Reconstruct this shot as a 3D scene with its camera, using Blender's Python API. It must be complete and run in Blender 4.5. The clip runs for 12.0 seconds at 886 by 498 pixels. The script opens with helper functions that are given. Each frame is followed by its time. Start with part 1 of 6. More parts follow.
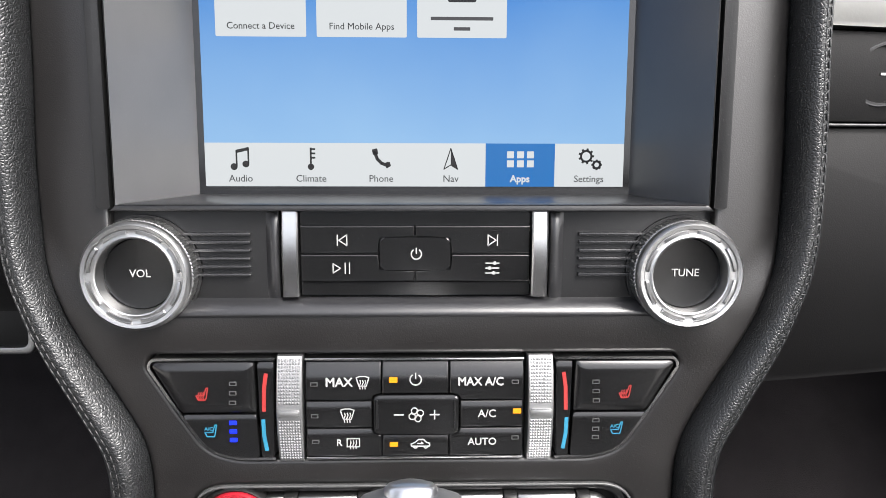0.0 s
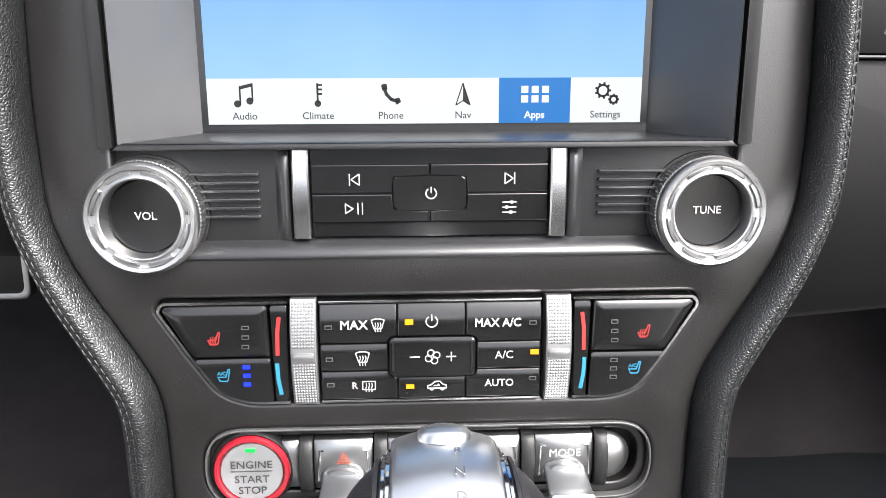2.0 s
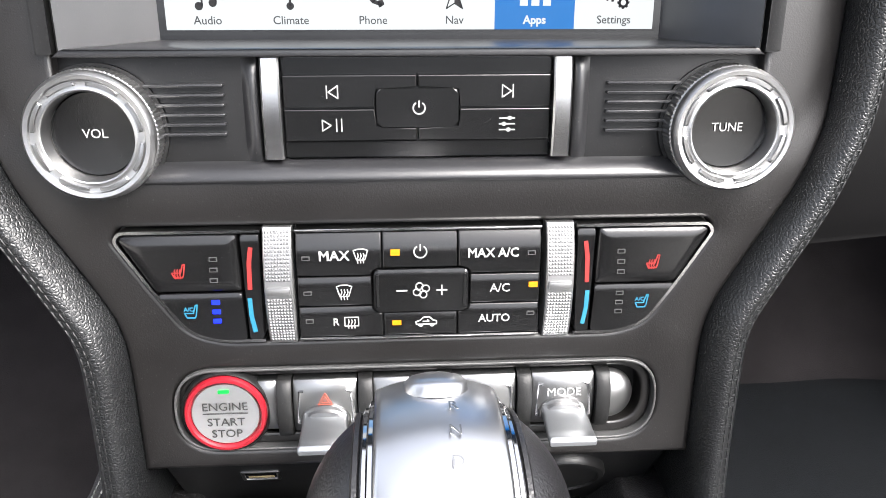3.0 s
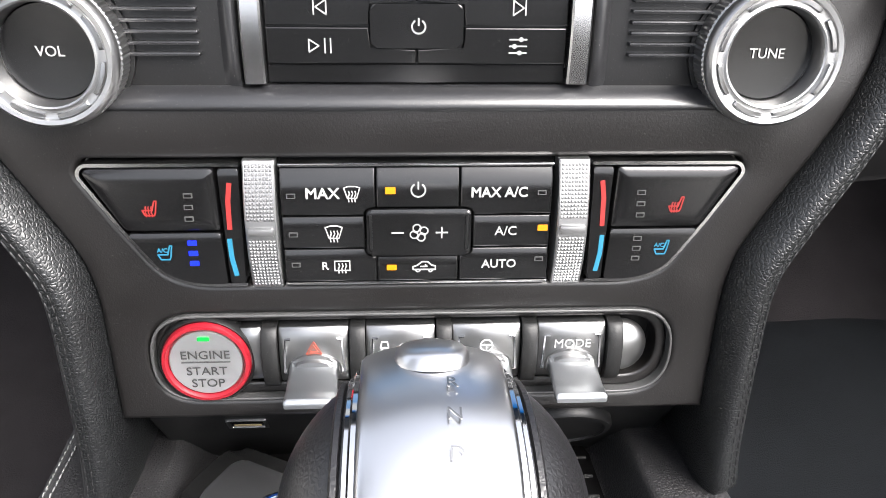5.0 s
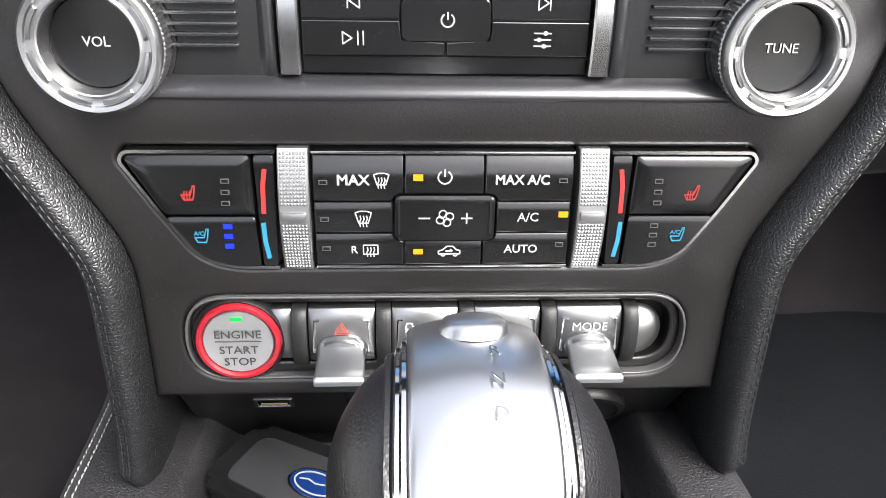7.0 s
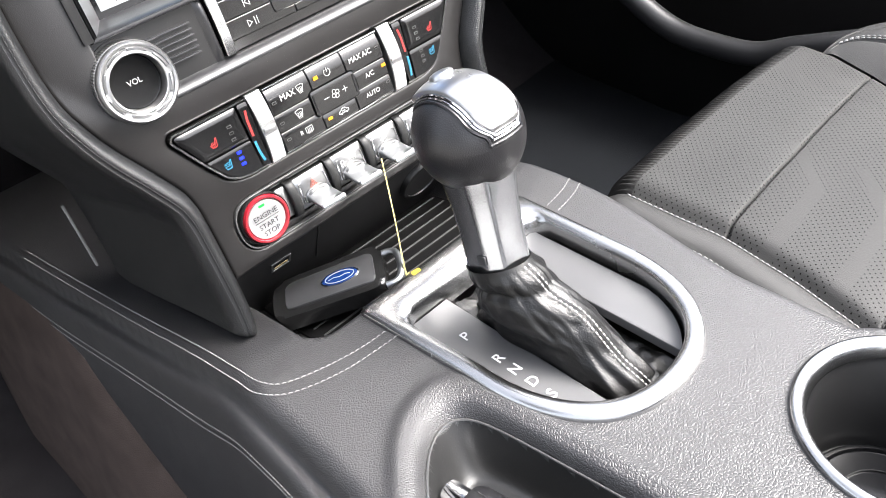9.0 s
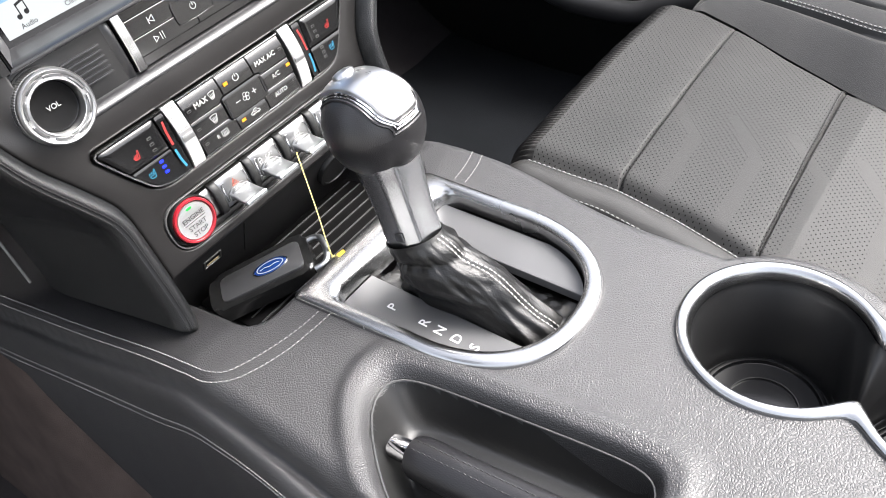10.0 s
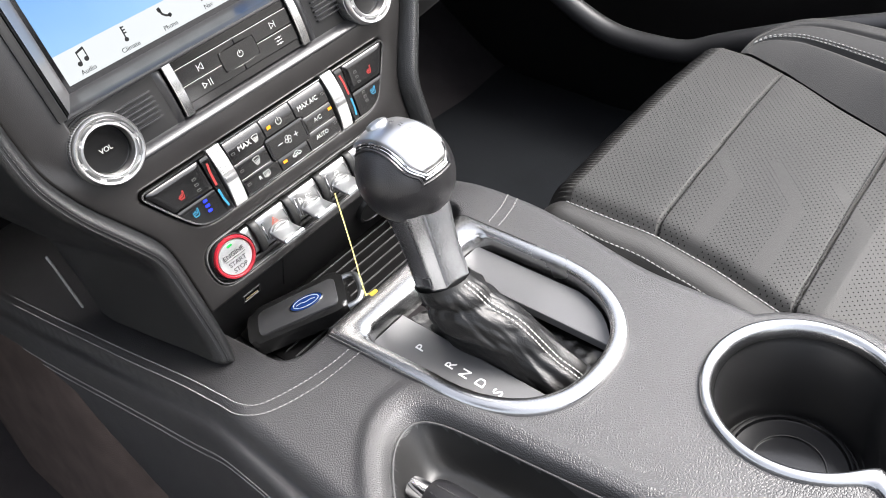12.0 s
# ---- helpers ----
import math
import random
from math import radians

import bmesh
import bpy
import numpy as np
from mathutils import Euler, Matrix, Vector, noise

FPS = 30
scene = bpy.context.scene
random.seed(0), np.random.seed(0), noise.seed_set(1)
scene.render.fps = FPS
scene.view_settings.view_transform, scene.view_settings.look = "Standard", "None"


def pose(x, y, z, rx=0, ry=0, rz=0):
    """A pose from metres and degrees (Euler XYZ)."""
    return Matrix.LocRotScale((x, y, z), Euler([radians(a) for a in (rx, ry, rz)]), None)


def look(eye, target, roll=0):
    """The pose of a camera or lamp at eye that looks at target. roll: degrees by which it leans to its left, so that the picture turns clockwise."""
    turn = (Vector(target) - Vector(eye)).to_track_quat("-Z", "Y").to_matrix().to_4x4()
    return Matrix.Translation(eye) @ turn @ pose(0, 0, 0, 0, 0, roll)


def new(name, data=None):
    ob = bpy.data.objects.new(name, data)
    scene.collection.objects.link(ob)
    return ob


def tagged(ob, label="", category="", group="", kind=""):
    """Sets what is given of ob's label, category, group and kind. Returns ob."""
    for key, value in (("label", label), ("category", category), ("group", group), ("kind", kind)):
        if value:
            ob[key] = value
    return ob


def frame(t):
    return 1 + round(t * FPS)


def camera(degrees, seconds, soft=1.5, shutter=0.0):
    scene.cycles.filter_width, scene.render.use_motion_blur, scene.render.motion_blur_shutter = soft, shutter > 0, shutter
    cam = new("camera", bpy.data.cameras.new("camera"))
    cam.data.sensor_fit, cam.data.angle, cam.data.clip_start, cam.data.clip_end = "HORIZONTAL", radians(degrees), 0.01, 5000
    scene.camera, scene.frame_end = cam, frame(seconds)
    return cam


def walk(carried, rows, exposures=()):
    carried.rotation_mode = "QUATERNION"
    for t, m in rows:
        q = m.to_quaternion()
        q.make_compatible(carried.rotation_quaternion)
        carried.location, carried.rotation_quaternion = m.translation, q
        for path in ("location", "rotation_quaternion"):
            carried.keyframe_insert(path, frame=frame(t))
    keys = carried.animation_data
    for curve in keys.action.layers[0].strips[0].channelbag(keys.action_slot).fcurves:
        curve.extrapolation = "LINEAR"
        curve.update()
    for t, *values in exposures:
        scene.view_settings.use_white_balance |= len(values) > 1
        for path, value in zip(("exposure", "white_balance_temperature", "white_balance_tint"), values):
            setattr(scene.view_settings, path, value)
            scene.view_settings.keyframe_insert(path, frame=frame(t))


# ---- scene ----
cam = camera(59.7, 12.0, 0.8)
PATH = [
    (0, (0.0018, -0.0056, 0.5621), (0.0609, 1.9711, 0.2639), 0.21),
    (0.5, (-0.0011, -0.0299, 0.5503), (0.0970, 1.9377, 0.2054), -0.15),
    (1, (-0.0108, -0.0140, 0.5569), (0.1056, 1.9444, 0.1683), -0.01),
    (1.5, (-0.0097, -0.0046, 0.5607), (0.0938, 1.9513, 0.1563), 0.16),
    (2, (-0.0084, 0.0029, 0.5601), (0.0801, 1.9500, 0.1119), -0.18),
    (2.5, (-0.0090, 0.0180, 0.5566), (0.0841, 1.9406, 0.0136), -0.30),
    (3, (-0.0082, 0.0313, 0.5523), (0.1121, 1.9248, -0.0804), 0.01),
    (3.5, (-0.0077, 0.0422, 0.5499), (0.1091, 1.9119, -0.1503), -0.01),
    (5.5, (-0.0062, 0.0583, 0.5460), (0.1070, 1.8785, -0.2750), 1.01),
    (6, (-0.0086, 0.0590, 0.5451), (0.0988, 1.8755, -0.2847), 1.02),
    (6.5, (-0.0120, 0.0572, 0.5454), (0.0933, 1.8784, -0.2743), 1.17),
    (6.7, (-0.0130, 0.0566, 0.5470), (0.0923, 1.8761, -0.2767), 1.20),
    (8.3, (-0.0937, -0.0464, 0.5823), (0.4674, 1.6981, -0.2187), -7.08),
    (8.5, (-0.1473, -0.0468, 0.5977), (0.6045, 1.5714, -0.3057), -10.80),
    (9, (-0.2212, -0.1188, 0.5988), (0.7114, 1.3224, -0.4275), -18.15),
    (9.5, (-0.2355, -0.1504, 0.6180), (0.7805, 1.1742, -0.4835), -20.11),
    (10, (-0.2385, -0.1508, 0.6233), (0.7801, 1.1383, -0.5171), -21.68),
    (10.5, (-0.2238, -0.1397, 0.6223), (0.7702, 1.1321, -0.5586), -22.05),
    (11, (-0.2171, -0.1418, 0.6282), (0.7568, 1.1506, -0.5470), -22.36),
    (11.5, (-0.2135, -0.1505, 0.6296), (0.7291, 1.1788, -0.5300), -22.89),
    (12, (-0.2249, -0.1666, 0.6351), (0.7377, 1.2349, -0.4180), -21.92),
]
EXPOSURE = 2.0
LEAN = pose(0, 0, 0, -12)  # the car's fittings lean away from the cabin by this much
walk(cam, [(t, LEAN @ look(eye, target, roll)) for t, eye, target, roll in PATH], exposures=[(t, EXPOSURE + e, 6380, 11) for t, e in ((0, 0.06), (0.5, 0.19), (1, 0.34), (2, 0.47), (3.5, 0.48), (5.5, 0.22), (6, 0.19), (6.7, 0.22), (8.3, 0.68), (9, 0.76), (9.6, 0.52), (10.5, 0.45), (12, 0.40))])

# ---- daylight: an open car under a bright, hazy sky ----
world = bpy.data.worlds.new("world")
scene.world = world
world.use_nodes = True
wn = world.node_tree
sky = wn.nodes.new("ShaderNodeTexSky")
sky.sky_type = "NISHITA"
sky.sun_disc = False
SUN_EL, SUN_ROT = 52.0, 132.0
sky.sun_elevation, sky.sun_rotation = radians(SUN_EL), radians(SUN_ROT)
sky.air_density, sky.dust_density, sky.ozone_density = 1.0, 6.0, 1.0
back = wn.nodes["Background"]
back.inputs["Strength"].default_value = 0.145
haze = wn.nodes.new("ShaderNodeHueSaturation")
haze.inputs["Saturation"].default_value = 0.35
wn.links.new(sky.outputs["Color"], haze.inputs["Color"])
wn.links.new(haze.outputs["Color"], back.inputs["Color"])
sun_data = bpy.data.lights.new("sun", "SUN")
sun_data.energy, sun_data.angle, sun_data.color = 1.9, radians(40), (1.0, 0.96, 0.9)
sun = new("sun", sun_data)
az = radians(SUN_ROT)
sun_dir = Vector((math.sin(az) * math.cos(radians(SUN_EL)), math.cos(az) * math.cos(radians(SUN_EL)), math.sin(radians(SUN_EL))))
sun.matrix_basis = look(sun_dir * 5, (0, 0, 0))

# ---- materials ----
def material(name, color, rough=0.5, metal=0.0, grain=0.0, grain_scale=1500.0, cells=0.0, cell_scale=450.0, vary=0.2, vary_scale=25.0, dust=0.0, emit=0.0, coat=0.0, spec=0.5, streak=0.0, crease=0.42):
    m = bpy.data.materials.new(name)
    m.use_nodes = True
    n, l = m.node_tree.nodes, m.node_tree.links
    b = n["Principled BSDF"]
    b.inputs["Metallic"].default_value = metal
    b.inputs["Specular IOR Level"].default_value = spec
    b.inputs["Coat Weight"].default_value = coat
    b.inputs["Coat Roughness"].default_value = 0.08
    tc = n.new("ShaderNodeTexCoord")
    big = n.new("ShaderNodeTexNoise")
    big.inputs["Scale"].default_value = vary_scale
    big.inputs["Detail"].default_value = 5
    l.new(tc.outputs["Object"], big.inputs["Vector"])
    mix = n.new("ShaderNodeMix")
    mix.data_type = "RGBA"
    c = Vector(color)
    mix.inputs["A"].default_value = (*(c * (1 - vary)), 1)
    mix.inputs["B"].default_value = (*(c * (1 + vary)), 1)
    l.new(big.outputs["Fac"], mix.inputs["Factor"])
    out = mix.outputs["Result"]
    if dust:
        specks = n.new("ShaderNodeTexNoise")
        specks.inputs["Scale"].default_value = 1700
        specks.inputs["Detail"].default_value = 1
        l.new(tc.outputs["Object"], specks.inputs["Vector"])
        ramp = n.new("ShaderNodeValToRGB")
        ramp.color_ramp.elements[0].position, ramp.color_ramp.elements[1].position = 0.72, 0.78
        ramp.color_ramp.elements[1].color = (dust, dust, dust, 1)
        l.new(specks.outputs["Fac"], ramp.inputs["Fac"])
        dm = n.new("ShaderNodeMix")
        dm.data_type = "RGBA"
        dm.inputs["B"].default_value = (0.35, 0.34, 0.32, 1)
        l.new(ramp.outputs["Color"], dm.inputs["Factor"])
        l.new(out, dm.inputs["A"])
        out = dm.outputs["Result"]
    l.new(out, b.inputs["Base Color"])
    rr = n.new("ShaderNodeMapRange")
    rr.inputs["To Min"].default_value, rr.inputs["To Max"].default_value = max(0.02, rough - 0.08), min(1.0, rough + 0.08)
    l.new(big.outputs["Fac"], rr.inputs["Value"])
    l.new(rr.outputs["Result"], b.inputs["Roughness"])
    normal = None
    if grain:
        fine = n.new("ShaderNodeTexNoise")
        fine.inputs["Scale"].default_value = grain_scale
        fine.inputs["Detail"].default_value = 2
        if streak:
            mp = n.new("ShaderNodeMapping")
            mp.inputs["Scale"].default_value = (1, 1, streak)
            l.new(tc.outputs["Object"], mp.inputs["Vector"])
            l.new(mp.outputs["Vector"], fine.inputs["Vector"])
        else:
            l.new(tc.outputs["Object"], fine.inputs["Vector"])
        bp = n.new("ShaderNodeBump")
        bp.inputs["Strength"].default_value = grain
        bp.inputs["Distance"].default_value = 0.0004
        l.new(fine.outputs["Fac"], bp.inputs["Height"])
        normal = bp.outputs["Normal"]
    if cells:
        vor = n.new("ShaderNodeTexVoronoi")
        vor.feature = "DISTANCE_TO_EDGE"
        vor.inputs["Scale"].default_value = cell_scale
        warp = n.new("ShaderNodeTexNoise")
        warp.inputs["Scale"].default_value = cell_scale * 0.5
        add = n.new("ShaderNodeMix")
        add.data_type = "VECTOR"
        add.inputs["Factor"].default_value = 0.0007
        l.new(tc.outputs["Object"], warp.inputs["Vector"])
        l.new(tc.outputs["Object"], add.inputs["A"])
        l.new(warp.outputs["Color"], add.inputs["B"])
        l.new(add.outputs["Result"], vor.inputs["Vector"])
        clampd = n.new("ShaderNodeMapRange")
        clampd.interpolation_type = "SMOOTHSTEP"
        clampd.inputs["From Max"].default_value = crease
        l.new(vor.outputs["Distance"], clampd.inputs["Value"])
        bp = n.new("ShaderNodeBump")
        bp.inputs["Strength"].default_value = cells
        bp.inputs["Distance"].default_value = 0.0005
        l.new(clampd.outputs["Result"], bp.inputs["Height"])
        if normal:
            l.new(normal, bp.inputs["Normal"])
        normal = bp.outputs["Normal"]
    if normal:
        l.new(normal, b.inputs["Normal"])
    if emit:
        mix.inputs["A"].default_value = mix.inputs["B"].default_value = (*(c * 0.15), 1)
        b.inputs["Emission Color"].default_value = (*color, 1)
        b.inputs["Emission Strength"].default_value = emit
    return m


M = {}
M["plastic"] = material("black_soft_plastic", (0.0064, 0.0058, 0.0057), 0.33, grain=0.20, grain_scale=1900, dust=0.14, spec=0.5)
M["plastic_smooth"] = material("black_satin_plastic", (0.007, 0.007, 0.0072), 0.36, grain=0.10, grain_scale=1500, dust=0.10, spec=0.3)
M["button"] = material("black_button_plastic", (0.0045, 0.0045, 0.0047), 0.20, grain=0.03, grain_scale=1200, dust=0.05)
M["gloss"] = material("gloss_black_plastic", (0.004, 0.004, 0.0045), 0.14, dust=0.12)
M["ledge"] = material("satin_black_ledge", (0.012, 0.012, 0.013), 0.3, grain=0.1, grain_scale=1500, dust=0.24)
M["leather"] = material("black_grained_leather", (0.0092, 0.0088, 0.0096), 0.50, cells=0.45, cell_scale=640, crease=0.26, grain=0.05, grain_scale=1600, spec=0.78)
M["leather_soft"] = material("black_padded_leather", (0.0062, 0.0066, 0.0070), 0.36, cells=0.36, cell_scale=760, crease=0.26, grain=0.06, grain_scale=1600)
M["boot"] = material("black_boot_leather", (0.0020, 0.0019, 0.0019), 0.37, cells=0.24, cell_scale=620, crease=0.22, grain=0.03, grain_scale=1200, spec=0.42)
# Darker than the other plastics: shade under the dash is put into the colour.
M["shade_black"] = material("shade_black_plastic", (0.0022, 0.0021, 0.0022), 0.50, grain=0.2, grain_scale=1400, dust=0.05, spec=0.12)
M["knob_leather"] = material("smooth_knob_leather", (0.0075, 0.0072, 0.0080), 0.36, cells=0.14, cell_scale=900, grain=0.08, grain_scale=700)
M["cap_silver"] = material("pale_satin_cap", (0.53, 0.53, 0.54), 0.30, metal=1.0, vary=0.03)
M["shaft"] = material("pewter_shaft", (0.43, 0.44, 0.46), 0.23, metal=1.0, vary=0.03)
M["silver"] = material("satin_silver_trim", (0.25, 0.25, 0.25), 0.33, metal=1.0, grain=0.03, grain_scale=900, vary=0.06)
M["paddle"] = material("pale_satin_paddle", (0.31, 0.32, 0.33), 0.38, metal=1.0, grain=0.03, grain_scale=900, vary=0.04)
M["fine_chrome"] = material("thin_chrome_line", (0.42, 0.42, 0.42), 0.20, metal=1.0, vary=0.08, vary_scale=120)
M["contact"] = material("brass_contact", (0.42, 0.33, 0.18), 0.35, metal=0.6, vary=0.1)
M["brushed"] = material("brushed_aluminium", (0.42, 0.42, 0.42), 0.34, metal=1.0, grain=0.12, grain_scale=300, streak=12, vary=0.05)
M["chrome"] = material("polished_chrome", (0.62, 0.62, 0.63), 0.09, metal=1.0, vary=0.04)
M["wheel_metal"] = material("satin_wheel_metal", (0.28, 0.28, 0.28), 0.46, metal=1.0, vary=0.08)
M["band_grey"] = material("satin_grey_trim", (0.13, 0.13, 0.125), 0.45, metal=0.6, grain=0.1, grain_scale=600, vary=0.1)
M["pocket"] = material("grey_satin_plastic", (0.015, 0.015, 0.016), 0.45, grain=0.2, grain_scale=900)
# Black surround made paler: window reflections are put into the base colour.
M["bezel"] = material("reflection_toned_bezel", (0.055, 0.055, 0.057), 0.32, grain=0.05, grain_scale=1500, dust=0.10, vary=0.3)
# Highlights along edges, painted as a paler plastic than their surroundings.
M["edge_highlight"] = material("edge_highlight_plastic", (0.04, 0.04, 0.04), 0.40, vary=0.1)
M["liner"] = material("satin_liner_plastic", (0.011, 0.011, 0.011), 0.38, grain=0.15, grain_scale=900, dust=0.20, spec=0.35)
M["plate_grey"] = material("grey_slot_plate", (0.066, 0.066, 0.068), 0.46, grain=0.1, grain_scale=1500)
M["ring_silver"] = material("satin_ring_silver", (0.38, 0.38, 0.38), 0.25, metal=1.0, vary=0.06)
M["mark"] = material("pale_grey_print", (0.30, 0.30, 0.30), 0.5, vary=0.05)
M["red"] = material("red_anodised_ring", (0.19, 0.006, 0.012), 0.32, vary=0.1, coat=0.25)
M["white_ink"] = material("white_print", (0.245, 0.245, 0.24), 0.5, vary=0.05)
M["letter_white"] = material("white_letter_paint", (0.62, 0.62, 0.61), 0.5, vary=0.05)
M["grey_ink"] = material("grey_engraving", (0.022, 0.022, 0.022), 0.5, vary=0.05)
M["start_cap"] = material("brushed_start_cap", (0.66, 0.66, 0.66), 0.42, metal=1.0, grain=0.15, grain_scale=260, streak=14, vary=0.05)
M["dim_ink"] = material("dim_print", (0.040, 0.040, 0.040), 0.5, vary=0.05)
M["red_ink"] = material("red_print", (0.21, 0.012, 0.011), 0.5, vary=0.05)
M["orange_ink"] = material("orange_print", (0.30, 0.055, 0.03), 0.5, vary=0.05)
M["blue_ink"] = material("cyan_print", (0.010, 0.115, 0.19), 0.5, vary=0.05)
M["led_amber"] = material("amber_led", (1.0, 0.34, 0.0), 0.4, emit=0.30, vary=0)
M["led_blue"] = material("blue_led", (0.003, 0.013, 1.0), 0.4, emit=0.9, vary=0)
M["led_green"] = material("green_led", (0.0, 0.75, 0.09), 0.4, emit=0.16, vary=0)
M["thread"] = material("grey_thread", (0.18, 0.18, 0.176), 0.7, vary=0.15, vary_scale=200)
M["thread_pale"] = material("pale_grey_thread", (0.30, 0.29, 0.28), 0.7, vary=0.15, vary_scale=200)
M["thread_dark"] = material("charcoal_thread", (0.007, 0.007, 0.0075), 0.5, vary=0.15, vary_scale=200)
# The passenger footwell's brightness is put into this colour.
M["footwell_tone"] = material("footwell_blue_grey", (0.0046, 0.0053, 0.0064), 0.95, grain=0.9, grain_scale=700, vary=0.4, vary_scale=30, spec=0.1)
# Tone of the unseen ground that throws daylight back into the car.
M["concrete"] = material("pale_bounce_ground", (0.33, 0.32, 0.30), 0.9, grain=0.5, grain_scale=200, vary=0.25, vary_scale=3)
M["carpet"] = material("dark_carpet", (0.043, 0.033, 0.029), 0.95, grain=0.9, grain_scale=700, vary=0.6, vary_scale=34, spec=0.1)
M["floor_carpet"] = material("near_black_carpet", (0.0135, 0.0122, 0.0130), 0.95, grain=0.9, grain_scale=700, vary=0.5, vary_scale=30, spec=0.1)
M["seat"] = material("charcoal_seat_leather", (0.0140, 0.0136, 0.0130), 0.50, cells=0.25, cell_scale=700, crease=0.25, grain=0.1, grain_scale=60, spec=0.4)
M["yellow"] = material("khaki_yellow_plastic", (0.40, 0.34, 0.13), 0.4, vary=0.1)
M["amber"] = material("amber_yellow_plastic", (0.30, 0.20, 0.02), 0.35, vary=0.1)
M["key_grey"] = material("dark_grey_key_plastic", (0.024, 0.024, 0.025), 0.34, grain=0.1, grain_scale=1500)
M["key_black"] = material("black_key_plastic", (0.006, 0.006, 0.006), 0.24, grain=0.05, grain_scale=1500)
M["key_blue"] = material("blue_badge_enamel", (0.004, 0.018, 0.085), 0.2, vary=0.1, coat=0.5)
M["rubber"] = material("black_rubber", (0.006, 0.006, 0.006), 0.5, grain=0.2, grain_scale=900, dust=0.16, spec=0.35)


# ---- building helpers ----
WORLD_OF = {}


def thing(name, at, label, category, group="", kind=""):
    """An Empty at the base of a thing, which carries its parts."""
    ob = new(name)
    ob.empty_display_size = 0.02
    ob.matrix_basis = LEAN @ Matrix.Translation(at)
    WORLD_OF[ob] = Matrix.Translation(at)
    return tagged(ob, label, category, group, kind)


def part(name, bm, mat, parent=None, label="", smooth=40.0, kind=""):
    """Links a bmesh, built in world metres, as one mesh object under a thing or part."""
    me = bpy.data.meshes.new(name)
    bmesh.ops.recalc_face_normals(bm, faces=bm.faces)
    bm.to_mesh(me)
    bm.free()
    return part_mesh(name, me, mat, parent, label, smooth, kind)


def part_mesh(name, me, mat, parent=None, label="", smooth=40.0, kind=""):
    co = np.empty(len(me.vertices) * 3)
    me.vertices.foreach_get("co", co)
    co = co.reshape(-1, 3)
    c = Vector((co.min(0) + co.max(0)) / 2)
    me.transform(Matrix.Translation(-c))
    if smooth:
        me.shade_smooth()
        me.set_sharp_from_angle(angle=radians(smooth))
    me.materials.append(M[mat])
    ob = new(name, me)
    if parent:
        ob.parent = parent
        ob.matrix_parent_inverse = WORLD_OF[parent].inverted()
    ob.matrix_basis = Matrix.Translation(c) if parent else LEAN @ Matrix.Translation(c)
    WORLD_OF[ob] = Matrix.Translation(c)
    return tagged(ob, label, "", "", kind)


def prism(outline, lo, hi, to, bevel=0.0, segments=2, bm=None):
    """A slab with the closed outline [(u, v)], from depth lo to hi; to(u, v, d) gives the place. The hi edge is rounded by bevel."""
    bm = bm or bmesh.new()
    low = [bm.verts.new(to(u, v, lo)) for u, v in outline]
    top = [bm.verts.new(to(u, v, hi)) for u, v in outline]
    k = len(outline)
    bm.faces.new(low[::-1])
    cap = bm.faces.new(top)
    for i in range(k):
        bm.faces.new((low[i], low[(i + 1) % k], top[(i + 1) % k], top[i]))
    if bevel:
        bmesh.ops.bevel(bm, geom=list(cap.edges), offset=bevel, segments=segments, affect="EDGES", profile=0.5, clamp_overlap=True)
    return bm


def rounded(points, r, n=4):
    """The closed outline with its corners rounded; r is one radius or one for each corner."""
    out = []
    k = len(points)
    for i in range(k):
        p, a, b = Vector(points[i]), Vector(points[i - 1]), Vector(points[(i + 1) % k])
        rad = r[i] if isinstance(r, (list, tuple)) else r
        da, db = (a - p), (b - p)
        cut = min(rad, da.length * 0.48, db.length * 0.48)
        if cut < 1e-6:
            out.append(tuple(p))
            continue
        s, e = p + da.normalized() * cut, p + db.normalized() * cut
        for j in range(n + 1):
            f = j / n
            out.append(tuple(s.lerp(p, f).lerp(p.lerp(e, f), f)))
    return out


def box(u0, u1, v0, v1, r=0.0005):
    return rounded([(u0, v0), (u1, v0), (u1, v1), (u0, v1)], r)


def disc(u, v, r, n=48, sx=1.0):
    return [(u + r * sx * math.cos(2 * math.pi * i / n), v + r * math.sin(2 * math.pi * i / n)) for i in range(n)]


def plate(outline, holes, lo, hi, to, bevel=0.0, bm=None):
    """A slab with holes through it, rounded along the edges of its hi side."""
    bm = bm or bmesh.new()
    edges = []
    for loop in [outline] + holes:
        vs = [bm.verts.new(to(u, v, hi)) for u, v in loop]
        edges += [bm.edges.new((vs[i], vs[(i + 1) % len(vs)])) for i in range(len(vs))]
    bmesh.ops.triangle_fill(bm, use_beauty=True, edges=edges)
    rim = [e for e in bm.edges if e.is_boundary]
    ret = bmesh.ops.extrude_edge_only(bm, edges=rim)
    shift = Vector(to(0, 0, lo)) - Vector(to(0, 0, hi))
    bmesh.ops.translate(bm, verts=[g for g in ret["geom"] if isinstance(g, bmesh.types.BMVert)], vec=shift)
    if bevel:
        bmesh.ops.bevel(bm, geom=[e for e in rim if e.is_valid], offset=bevel, segments=3, affect="EDGES", profile=0.5, clamp_overlap=True)
    return bm


